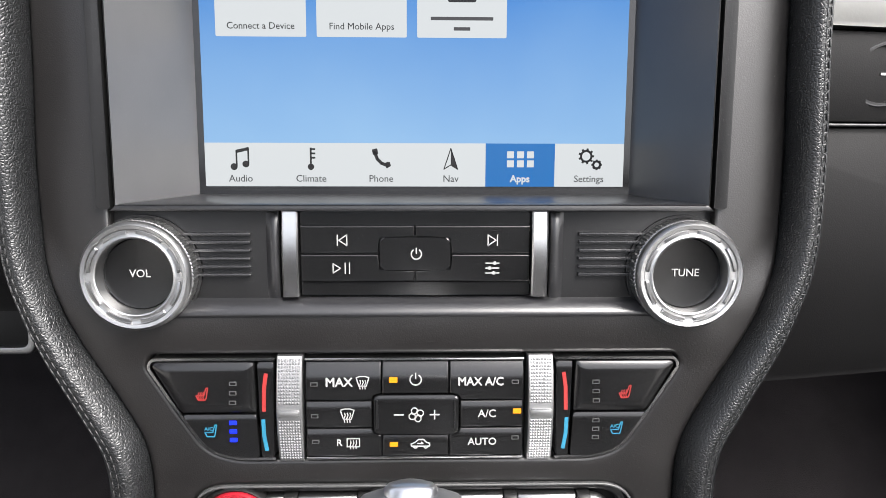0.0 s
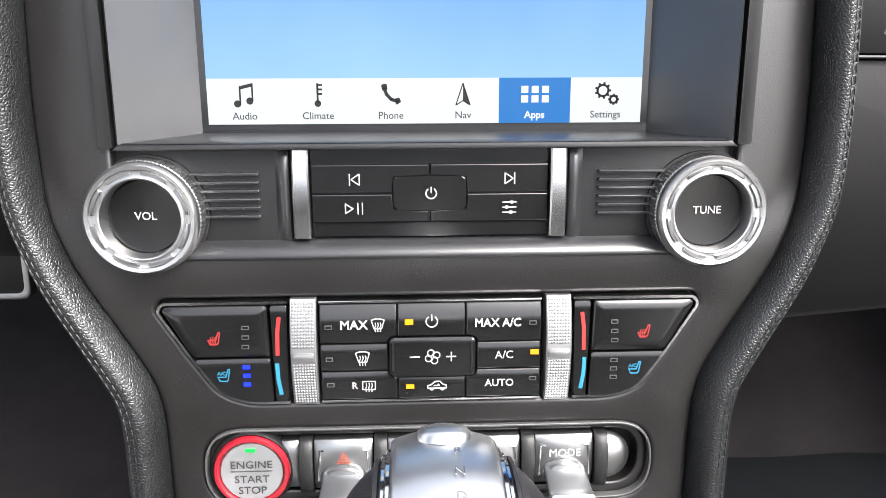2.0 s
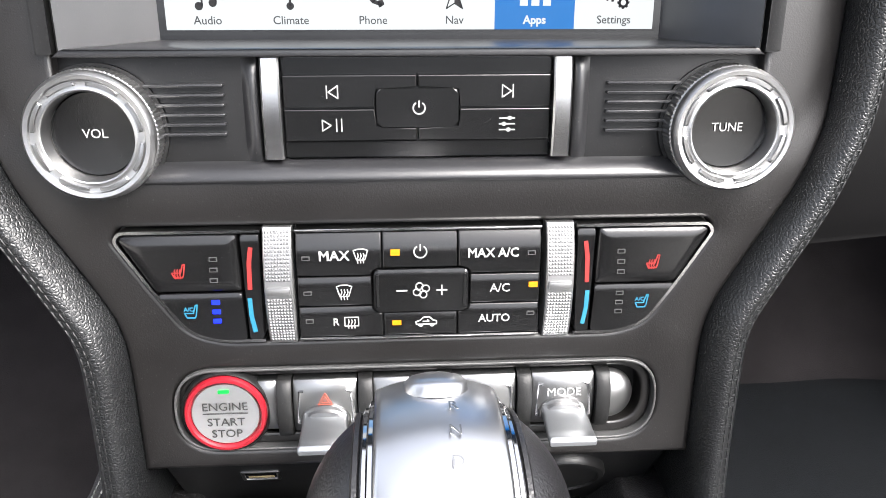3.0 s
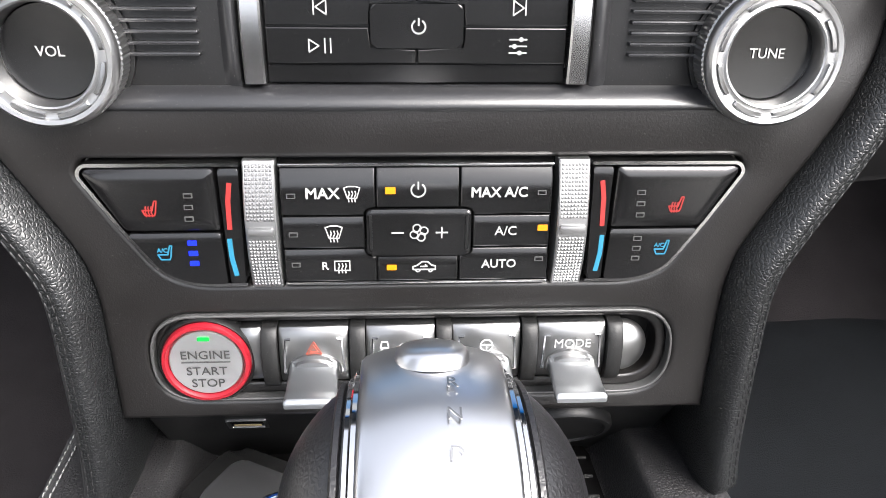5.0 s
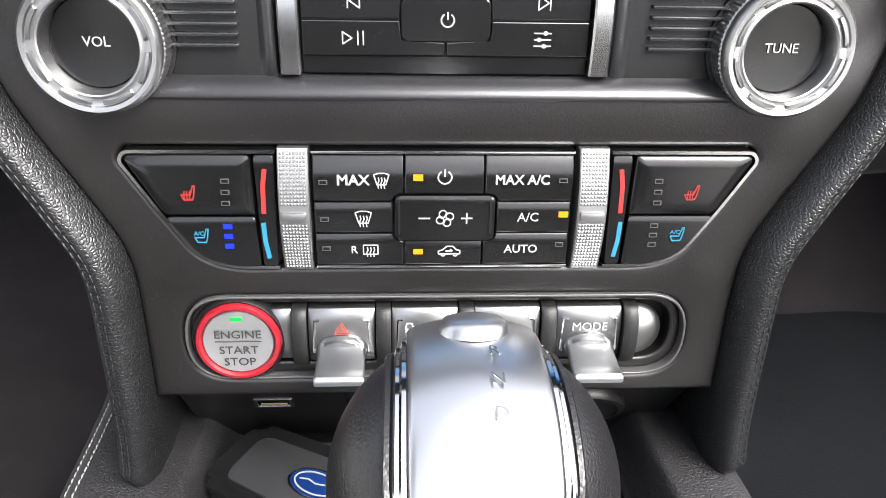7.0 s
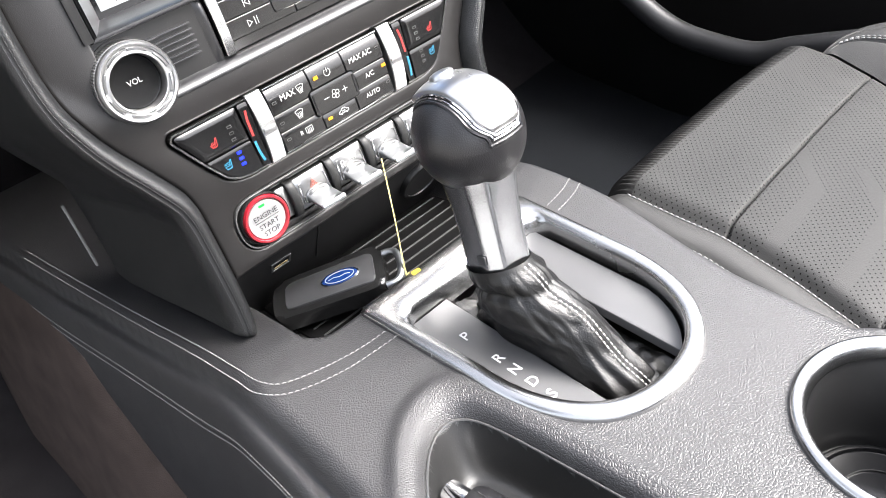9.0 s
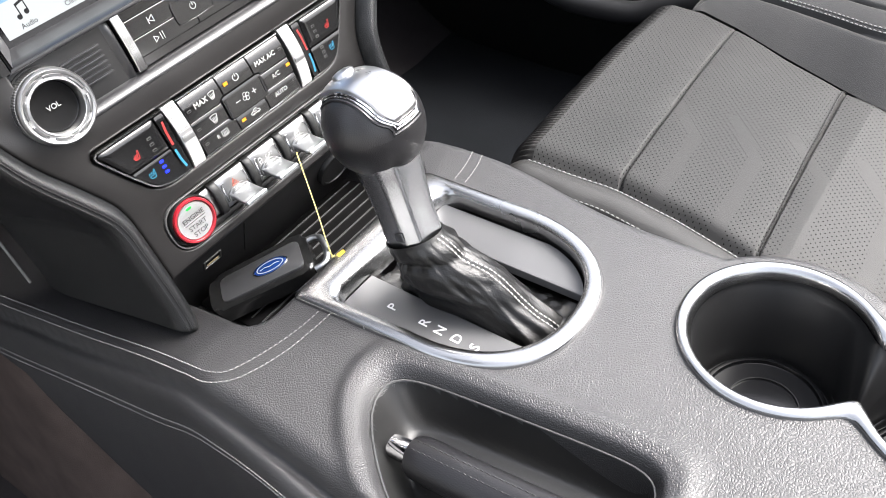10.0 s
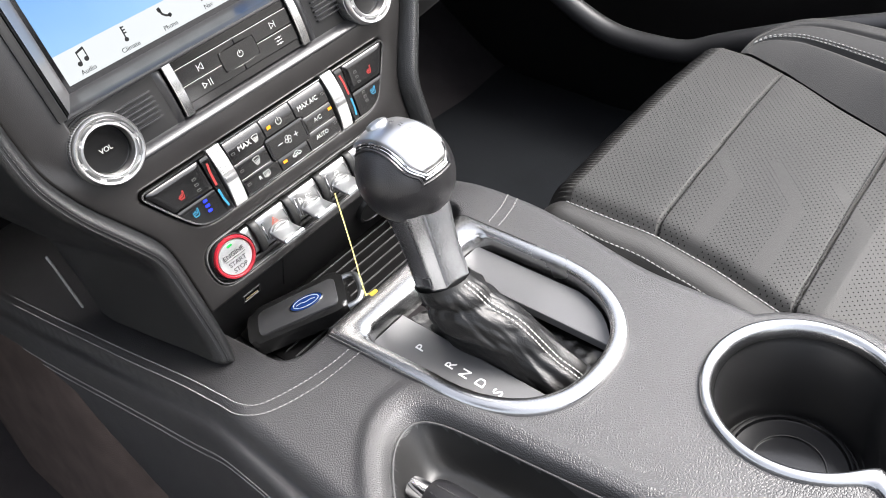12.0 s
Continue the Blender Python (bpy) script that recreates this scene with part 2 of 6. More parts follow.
def loft(rings, closed=True, caps=True, bm=None, loop=False):
    """Skin between rings of places, each with as many points."""
    bm = bm or bmesh.new()
    vs = [[bm.verts.new(p) for p in ring] for ring in rings]
    k = len(rings[0])
    pairs = list(zip(vs, vs[1:])) + ([(vs[-1], vs[0])] if loop else [])
    for a, b in pairs:
        for i in range(k if closed else k - 1):
            j = (i + 1) % k
            try:
                bm.faces.new((a[i], a[j], b[j], b[i]))
            except ValueError:
                pass
    if caps and closed and not loop:
        bm.faces.new(vs[0][::-1])
        bm.faces.new(vs[-1])
    return bm


def lathe(profile, m, n=48, bm=None, caps=True):
    """Turns the profile [(radius, height)] round the local z axis of the pose m."""
    rings = [[m @ Vector((r * math.cos(2 * math.pi * i / n), r * math.sin(2 * math.pi * i / n), h)) for i in range(n)] for r, h in profile]
    return loft(rings, True, caps, bm)


def tube(path, r, n=8, bm=None):
    """A round bar along a path of places; r is a number or one for each place."""
    rings = []
    for i, p in enumerate(path):
        a, b = Vector(path[max(i - 1, 0)]), Vector(path[min(i + 1, len(path) - 1)])
        q = (b - a).to_track_quat("Z", "Y")
        rr = r[i] if isinstance(r, (list, tuple)) else r
        rings.append([Vector(p) + q @ Vector((rr * math.cos(2 * math.pi * j / n), rr * math.sin(2 * math.pi * j / n), 0)) for j in range(n)])
    return loft(rings, True, True, bm)


def sheet(fn, us, vs, skip=None, bm=None):
    """A mesh of the surface fn(u, v) over the grid us by vs, without the cells where skip(u, v)."""
    verts, faces = [fn(u, v) for u in us for v in vs], []
    k = len(vs)
    for i in range(len(us) - 1):
        for j in range(k - 1):
            if skip and skip((us[i] + us[i + 1]) / 2, (vs[j] + vs[j + 1]) / 2):
                continue
            faces.append((i * k + j, (i + 1) * k + j, (i + 1) * k + j + 1, i * k + j + 1))
    me = bpy.data.meshes.new("sheet")
    me.from_pydata([tuple(v) for v in verts], [], faces)
    me.validate()
    return me


def stitches(path, length, gap, r, bm=None, lift=0.0004):
    """A row of short thread stitches along a path of places."""
    bm = bm or bmesh.new()
    pts = [Vector(p) for p in path]
    seg = [(b - a).length for a, b in zip(pts, pts[1:])]
    total, s = sum(seg), 0.0

    def along(d):
        for a, b, w in zip(pts, pts[1:], seg):
            if d <= w:
                return a.lerp(b, d / w)
            d -= w
        return pts[-1]
    while s + length < total:
        a, b = along(s), along(s + length)
        q = (b - a).to_track_quat("Z", "Y")
        rings = []
        for f, rr, h in ((0, 0.35, -0.5), (0.2, 0.95, 0.4), (0.5, 1.0, 0.8), (0.8, 0.95, 0.4), (1, 0.35, -0.5)):
            c = a.lerp(b, f) + Vector((0, 0, lift * h))
            rings.append([c + q @ Vector((r * rr * math.cos(1.0472 * j), r * rr * math.sin(1.0472 * j), 0)) for j in range(6)])
        loft(rings, True, True, bm)
        s += length + gap
    return bm


def strokes(lines, w, to, lo, hi, bm=None):
    """Flat strokes of width w along polylines [(u, v)...], from depth lo to hi."""
    bm = bm or bmesh.new()
    for line in lines:
        for (a, b) in zip(line, line[1:]):
            a, b = Vector(a), Vector(b)
            d = (b - a)
            if d.length < 1e-9:
                continue
            d = d.normalized() * w / 2
            nrm = Vector((-d.y, d.x))
            prism([tuple(a - d * 0.5 - nrm), tuple(b + d * 0.5 - nrm), tuple(b + d * 0.5 + nrm), tuple(a - d * 0.5 + nrm)], lo, hi, to, bm=bm)
    return bm


def lettering(text, u, v, size, to, d, name, mat, parent, bold=0.0, turn=0.0, wide=1.0):
    """Words in the built-in font, centred at (u, v), with capitals of that height, lying at depth d."""
    curve = bpy.data.curves.new("text", "FONT")
    unit = size / 0.69
    curve.body, curve.align_x, curve.align_y, curve.size = text, "CENTER", "CENTER", 1.0
    curve.offset, curve.extrude, curve.resolution_u = 0.0 if "M" in text else bold / unit, 0.0001 / unit, 3
    ob = bpy.data.objects.new("text", curve)
    scene.collection.objects.link(ob)
    me = bpy.data.meshes.new_from_object(ob.evaluated_get(bpy.context.evaluated_depsgraph_get()))
    bpy.data.objects.remove(ob)
    bpy.data.curves.remove(curve)
    c, s = math.cos(turn), math.sin(turn)
    for vert in me.vertices:
        x, y, z = vert.co * unit
        vert.co = to(u + wide * x * c - y * s, v + wide * x * s + y * c, d + z)
    me.materials.clear()
    if bold and "M" in text:
        bm = bmesh.new()
        for i, (du, dv) in enumerate(((0, 0), (1, 0), (-1, 0), (0, 1), (0, -1))):
            bm.from_mesh(me)
            step = Vector(to(u + 2 * bold * du, v + 2 * bold * dv, 0.000012 * i)) - Vector(to(u, v, 0))
            bmesh.ops.translate(bm, verts=bm.verts[-len(me.vertices):], vec=step)
        bm.to_mesh(me)
        bm.free()
    return part_mesh(name, me, mat, parent, "", 0)


def spline(points, n=5):
    """A smooth open polyline through the points."""
    out = []
    for i in range(len(points) - 1):
        p0, p1, p2, p3 = (Vector(points[max(0, min(len(points) - 1, i + k))]) for k in (-1, 0, 1, 2))
        for j in range(n):
            t = j / n
            out.append(tuple(0.5 * ((2 * p1) + (p2 - p0) * t + (2 * p0 - 5 * p1 + 4 * p2 - p3) * t * t + (3 * p1 - p0 - 3 * p2 + p3) * t ** 3)))
    return out + [tuple(points[-1])]


def smoothstep(a, b, x):
    t = min(1.0, max(0.0, (x - a) / (b - a)))
    return t * t * (3 - 2 * t)


FACE = 0.287


def face(u, v, d):
    """A place on the upright fascia: u to the right, v up, d towards the cabin."""
    return (u, FACE - d, v)


SLOPE, BASE = 0.2, 0.2976


def deck(u, v, d):
    """A place on the sloping top of the console: u to the right, v ahead, d above it."""
    return (u, v, BASE + SLOPE * v + d)


# ---- the cabin round it ----
def slab(name, x0, x1, y0, y1, z0, z1, mat, label, kind="structure", bevel=0.01):
    bm = prism(rounded([(x0, y0), (x1, y0), (x1, y1), (x0, y1)], bevel), z0, z1, lambda u, v, d: (u, v, d), bevel=min(bevel, (z1 - z0) * 0.3))
    ob = part(name, bm, mat)
    ob.matrix_basis = LEAN.inverted() @ ob.matrix_basis  # the shell stands level
    return tagged(ob, label, name.replace("_", " ").split()[0], "", kind)


LEVEL = math.tan(radians(12))  # level ground, seen from the leaning fittings


def floor_height(x, y):
    rise = 0.30 * smoothstep(0.75, 1.15, y)
    return -0.06 + LEVEL * y + rise + 0.006 * noise.noise(Vector((x * 9, y * 9, 0)))


xs = [-0.95 + 0.025 * i for i in range(77)]
ys = [-2.0 + 0.025 * i for i in range(129)]
tagged(part_mesh("floor", sheet(lambda u, v: (u, v, floor_height(u, v)), xs, ys), "floor_carpet"), "near-black carpeted car floor", "floor", "", "structure")
# Added low wall, out of view; its height limits daylight from the driver's side.
slab("wall_left", -0.95, -0.88, -2.0, 1.25, -0.3, 0.10, "floor_carpet", "low dark wall added unseen on the driver's side")
# Unseen pale sheet, added to bounce daylight in through the open side.
ground = new("ground", bpy.data.meshes.new("ground"))
ground.data.from_pydata([(-300, -300, -0.8), (300, -300, -0.8), (300, 300, -0.8), (-300, 300, -0.8)], [], [(0, 1, 2, 3)])
ground.data.materials.append(M["concrete"])
tagged(ground, "unseen pale ground added to bounce daylight into the car", "ground", "", "structure")
# Unseen wall, added to close the rear and set what the fascia reflects.
slab("wall_back", -0.95, 0.95, -2.07, -1.95, -0.3, 0.85, "floor_carpet", "plain dark wall added unseen behind the cabin")
slab("wall_front", -0.95, 0.95, 1.24, 1.34, -0.3, 0.50, "floor_carpet", "dark firewall behind the dashboard")


def dash_section(x):
    return [(0.43, 0.655), (0.41, 0.68), (0.36, 0.72), (0.42, 0.76), (0.7, 0.79), (1.16, 0.78), (1.16, 0.55), (0.6, 0.53), (0.42, 0.555)]


def dashboard(name, x0, x1, label):
    rings = []
    for i in range(13):
        x = x0 + (x1 - x0) * i / 12
        rings.append([(x, y + 0.10 * smoothstep(0.0, 0.6, abs(x) - 0.14), z) for y, z in rounded(dash_section(x), 0.03)])
    return part(name, loft(rings), "shade_black", None, label)


for nm, xa, xb in (("dashboard_passenger", 0.152, 0.9), ("dashboard_driver", -0.9, -0.152)):
    tagged(dashboard(nm, xa, xb, ""), "black soft-touch dashboard top above the footwell", "dashboard", "", "structure")
tagged(part("dashboard_centre", prism([(-0.152, 0.40), (0.152, 0.40), (0.152, 1.16), (-0.152, 1.16)], 0.675, 0.78, lambda u, v, d: (u, v, d), 0.01), "plastic"), "black dashboard top over the centre stack", "dashboard", "", "structure")

# glovebox on the passenger's side
glove = thing("glovebox", (0.4, 0.47, 0.40), "black plastic glovebox with a recessed round lock", "glovebox")
GY = 0.40


def gface(u, v, d):
    return (u, GY + 0.22 * (u - 0.17) - d, v)


part("lid", prism(rounded([(0.165, 0.425), (0.62, 0.425), (0.62, 0.5650), (0.165, 0.5650)], 0.006), -0.03, 0.0, gface, 0.003), "shade_black", glove)
part("upper_panel", prism([(0.165, 0.5685), (0.62, 0.5685), (0.62, 0.617), (0.165, 0.617)], -0.03, 0.001, gface, 0.0015), "shade_black", glove)
part("edge_seam", prism([(0.165, 0.5660), (0.62, 0.5660), (0.62, 0.5678), (0.165, 0.5678)], -0.03, 0.0030, gface, 0.0006), "ledge", glove, "thin raised edge seam")
ml = Matrix.Translation(gface(0.2545, 0.5945, 0.001)) @ (Vector(gface(0, 0, 1)) - Vector(gface(0, 0, 0))).to_track_quat("Z", "Y").to_matrix().to_4x4() @ Matrix.Rotation(radians(35), 4, "Z") @ Matrix.Diagonal((1.08, 0.94, 1, 1))
lock = part("lock", lathe([(0.0175, 0.0), (0.0170, 0.0022), (0.0158, 0.0022), (0.0150, -0.001), (0.0, -0.002)], ml, 40, caps=False), "plastic_smooth", glove, "oval recessed lock")
part("lock_rim", lathe([(0.0178, 0.0012), (0.0176, 0.0022), (0.0170, 0.0022), (0.0168, 0.0010)], ml, 40, caps=False), "ledge", lock, "satin rim")
part("keyhole", prism(box(0.2522, 0.2568, 0.5938, 0.5952, 0.0004), 0.0, 0.0016, gface), "silver", lock, "small metal keyhole")
band = thing("dash_trim_band", (0.4, 0.43, 0.605), "satin silver trim band across the dashboard", "trim band")
part("band", prism(rounded([(0.158, 0.6185), (0.62, 0.6185), (0.62, 0.655), (0.158, 0.655)], 0.003), -0.02, 0.006, gface, 0.003), "band_grey", band)

# driver's lower dash trim
knee = thing("knee_panel", (-0.4, 0.5, 0.40), "black knee panel with a thin silver trim strip", "trim panel")
part("panel", prism(rounded([(-0.85, 0.44), (-0.19, 0.44), (-0.19, 0.58), (-0.85, 0.58)], 0.01), -0.03, 0.0, lambda u, v, d: (u, 0.52 - d, v), 0.004), "shade_black", knee)
pedal = thing("brake_pedal", (-0.37, 0.6, 0.385), "black rubber brake pedal in a silver frame", "pedal")
part("frame", plate(rounded([(-0.423, 0.386), (-0.305, 0.386), (-0.305, 0.446), (-0.423, 0.446)], 0.008), [rounded([(-0.418, 0.392), (-0.310, 0.392), (-0.310, 0.441), (-0.418, 0.441)], 0.006)], -0.012, 0.0, lambda u, v, d: (u, 0.60 - d, v), 0.001), "silver", pedal, "silver frame")
part("pad", prism(rounded([(-0.419, 0.391), (-0.309, 0.391), (-0.309, 0.442), (-0.419, 0.442)], 0.006), -0.014, -0.003, lambda u, v, d: (u, 0.60 - d, v), 0.002), "rubber", pedal, "black rubber pad")
part("arm", tube([(-0.371, 0.608, 0.43), (-0.371, 0.66, 0.50), (-0.371, 0.75, 0.60)], 0.009, 10), "rubber", pedal)

# steering wheel
wheel_at = Vector((-0.3735, 0.082, 0.650))
mw = Matrix.Translation(wheel_at) @ Matrix(((1, 0, 0), (0, 0.36, -0.933), (0, 0.933, 0.36))).to_4x4()
swheel = thing("steering_wheel", wheel_at, "black leather steering wheel with satin spokes", "steering wheel")
part("rim", loft([[mw @ Vector(((0.171 + 0.0155 * math.cos(b)) * math.cos(a), (0.171 + 0.0155 * math.cos(b)) * math.sin(a), 0.0155 * math.sin(b))) for b in (2 * math.pi * j / 14 for j in range(14))] for a in (2 * math.pi * i / 64 for i in range(64))], True, False, loop=True), "leather_soft", swheel, "leather rim")
part("hub", lathe([(0.0, -0.02), (0.07, -0.015), (0.078, 0.0), (0.07, 0.015), (0.04, 0.022), (0.0, 0.024)], mw, 40), "plastic_smooth", swheel, "padded hub")
for a in (-0.62, math.pi + 0.62, -math.pi / 2):
    part("spoke", tube([mw @ Vector((r * math.cos(a), r * math.sin(a), -0.004)) for r in (0.06, 0.10, 0.135, 0.168)], [0.016, 0.011, 0.010, 0.014], 10), "brushed" if a != -math.pi / 2 else "plastic_smooth", swheel, "satin spoke")

# passenger's door
door = tagged(thing("door_1", (0.9, 0.2, 0.0), "black passenger door with a padded armrest and pocket", "door"), kind="structure")
part("panel", prism([(0.82, -0.9), (0.95, -0.9), (0.95, 1.15), (0.86, 1.15)], -0.12, 0.46, lambda u, v, d: (u, v, d + LEVEL * v), 0.02), "plastic", door)


arc_line = spline([(0.70, 1.12, 0.60), (0.68, 0.85, 0.50), (0.66, 0.66, 0.36), (0.655, 0.61, 0.308), (0.65, 0.56, 0.258), (0.65, 0.505, 0.218), (0.65, 0.445, 0.199), (0.65, 0.388, 0.191), (0.655, 0.33, 0.200), (0.66, 0.20, 0.215), (0.67, 0.0, 0.22), (0.67, -0.4, 0.22)], 6)
part("pocket_lip", tube(arc_line, [0.016] * len(arc_line), 14), "pocket", door, "rounded grey pocket lip")


part_mesh("pocket_wall", sheet(lambda s, k: (arc_line[int(k)][0] + 0.02 + 0.03 * s, arc_line[int(k)][1], arc_line[int(k)][2] * (1 - s) + 0.0 * s), [i / 8 for i in range(9)], list(range(len(arc_line)))), "plastic_smooth", door, "dark pocket wall")

ring_at = Vector((0.842, 0.520, 0.2917))
mr = Matrix.Translation(ring_at) @ Matrix.Rotation(radians(-90), 4, "Y") @ Matrix.Diagonal((0.87, 0.87, 1, 1))
speaker = part("speaker", lathe([(0.088, -0.03), (0.088, 0.004), (0.084, 0.009), (0.079, 0.004), (0.076, -0.004), (0.03, -0.012), (0.0, -0.010)], mr, 56), "plastic_smooth", door, "round black speaker cover")
part("speaker_ring", lathe([(0.0905, 0.000), (0.0900, 0.0055), (0.0882, 0.0070), (0.0868, 0.0055)], mr, 56, caps=False), "silver", speaker, "thin satin ring")

# Added sheet: its own tone sets how bright the passenger footwell looks.
footwell_sheet = thing("footwell_sheet", (0.38, 0.5, 0.0), "dark blue-grey sheet added to tone the passenger footwell", "mat")
mx = [0.20 + 0.02 * i for i in range(27)]
my = [0.16 + 0.02 * i for i in range(33)]
part_mesh("carpet_sheet", sheet(lambda u, v: (u, v, floor_height(u, v) + 0.012 - 0.010 * smoothstep(0.012, 0.0, min(u - 0.20, 0.72 - u, v - 0.16, 0.80 - v))), mx, my), "footwell_tone", footwell_sheet, "", 75)


# ---- the centre stack ----
def mirror(points):
    """An outline given for its right half from the bottom to the top, closed by its mirror image."""
    return points + [(-u, v) for u, v in reversed(points)]


EDGE_POINTS = [(0.1040, 0.381), (0.1041, 0.40), (0.1045, 0.425), (0.1058, 0.436), (0.1092, 0.4465), (0.1198, 0.4655), (0.1290, 0.4810), (0.1362, 0.4960), (0.1425, 0.516), (0.1440, 0.548), (0.1422, 0.60), (0.1412, 0.69)]
EDGE = spline(EDGE_POINTS)

fascia = thing("centre_stack_fascia", (0, FACE, 0.381), "black dusty soft plastic centre stack fascia", "fascia")
climate_hole = mirror(rounded([(0.0, 0.4336), (0.0715, 0.4336), (0.0825, 0.4376), (0.0932, 0.4535), (0.1048, 0.4722), (0.1026, 0.4764), (0.0, 0.4764)], [0, 0.006, 0.006, 0.003, 0.003, 0.003, 0])[1:-1])
capsule = rounded([(-0.0906, 0.3888), (0.0892, 0.3888), (0.0892, 0.4226), (-0.0906, 0.4226)], 0.0168, 10)
radio_hole = [(-0.1155, 0.4945), (0.1155, 0.4945), (0.1155, 0.668), (-0.1155, 0.668)]
bm = plate(mirror(EDGE), [radio_hole, climate_hole, capsule], -0.016, 0.0, face, 0.0022)
for vert in bm.verts:  # the wings beside the screen fall away a little towards the doors
    vert.co.y += 0.20 * max(0.0, abs(vert.co.x) - 0.1165) * smoothstep(0.49, 0.53, vert.co.z)
part("panel", bm, "plastic", fascia)
part("backing", prism([(-0.1, 0.384), (0.1, 0.384), (0.1, 0.43), (0.113, 0.45), (0.13, 0.5), (0.13, 0.53), (-0.13, 0.53), (-0.13, 0.5), (-0.113, 0.45), (-0.1, 0.43)], -0.09, -0.0155, face), "rubber", fascia)
# strip behind the radio buttons and knobs
part("radio_strip", plate([(-0.1165, 0.489), (0.1165, 0.489), (0.1165, 0.5345), (-0.1165, 0.5345)], [box(-0.0525, 0.0525, 0.498, 0.5325)], -0.012, -0.0055, face, 0.0006), "plastic_smooth", fascia)
# broad rounded ridge under the radio strip
ridge = []
for x, k in ((-0.1135, 0.35), (-0.110, 0.8), (-0.104, 1.0), (0.104, 1.0), (0.110, 0.8), (0.1135, 0.35)):
    ridge.append([face(x, z, -0.006 + (d + 0.006) * k) for z, d in ((0.4983, -0.0075), (0.4978, -0.0052), (0.4970, -0.0034), (0.4960, -0.0018), (0.4948, -0.0004), (0.4936, 0.0006), (0.4925, 0.0010), (0.4915, 0.0007), (0.4909, -0.002))])
part("ridge", loft(ridge, False, False), "ledge", fascia, "broad rounded satin ridge", 80)
# rim along the bottom of the screen recess
part("ledge_lip", prism([(-0.1150, 0.5325), (0.1150, 0.5325), (0.1120, 0.5352), (-0.1120, 0.5352)], -0.012, 0.0008, face, 0.0007), "ledge", fascia)
for sgn in (-1, 1):
    part("recess_trim", prism(box(min(sgn * 0.1115, sgn * 0.1128), max(sgn * 0.1115, sgn * 0.1128), 0.5345, 0.667, 0.0002), -0.012, 0.0006, face, 0.0003), "plastic_smooth", fascia, "thin raised frame line")
    part("recess_frame", prism(box(min(sgn * 0.1140, sgn * 0.1190), max(sgn * 0.1140, sgn * 0.1190), 0.5335, 0.667, 0.0006), -0.006, 0.0020, face, 0.0018, 3), "plastic_smooth", fascia, "narrow rounded frame beside the screen")
for sgn in (-1, 1):
    for i in range(6):
        z = 0.5074 + 0.00318 * i
        a, b = sorted((sgn * 0.0636, sgn * 0.089))
        part("groove_rib", prism(rounded([(a, z - 0.0005), (b, z - 0.0005), (b, z + 0.0005), (a, z + 0.0005)], 0.0004), -0.006, -0.0030, face, 0.0004, 2), "ledge", fascia)

for sgn in (-1, 1):
    rings = []
    for i in range(13):
        f = i / 12
        z = 0.4965 + 0.036 * f
        k = 1 - abs(2 * f - 1) ** 4
        rings.append([face(sgn * (0.0527 + 0.0052 * a), z, -0.0056 + 0.0030 * k * h) for a, h in ((0.0, 0.6), (0.15, 0.9), (0.35, 1.0), (0.6, 0.75), (0.85, 0.25), (1.0, 0.0))])
    part("side_fillet", loft(rings, False, False), "ledge", fascia, "rounded swell beside the silver bar", 80)

# ---- touch screen with its sloping surround ----
GLASS = 0.332


def pane(u, v, d):
    return (u, GLASS - d, v)


screen = thing("touch_screen", (0, GLASS, 0.535), "lit touch screen showing blue app page and white menu bar", "screen")
bm = bmesh.new()
o = [(-0.1118, 0.285, 0.5348), (0.1118, 0.285, 0.5348), (0.1118, 0.285, 0.667), (-0.1118, 0.285, 0.667)]
s = [(-0.0932, 0.333, 0.5352), (0.0932, 0.333, 0.5352), (0.0932, 0.333, 0.655), (-0.0932, 0.333, 0.655)]
ov, sv = [bm.verts.new(p) for p in o], [bm.verts.new(p) for p in s]
for i in (1, 2, 3):
    bm.faces.new((ov[i], ov[(i + 1) % 4], sv[(i + 1) % 4], sv[i]))
part("surround", bm, "bezel", screen, "sloping black screen surround", 0)
bm = bmesh.new()
bm.faces.new([bm.verts.new(p) for p in ((-0.1118, 0.2855, 0.5350), (0.1118, 0.2855, 0.5350), (0.0932, 0.333, 0.5353), (-0.0932, 0.333, 0.5353))])
part("shelf", bm, "ledge", screen, "satin shelf below the screen", 0)
part("glass_border", prism([(-0.0945, 0.534), (0.0945, 0.534), (0.0945, 0.656), (-0.0945, 0.656)], -0.006, 0.0, pane), "gloss", screen, "black glass border")


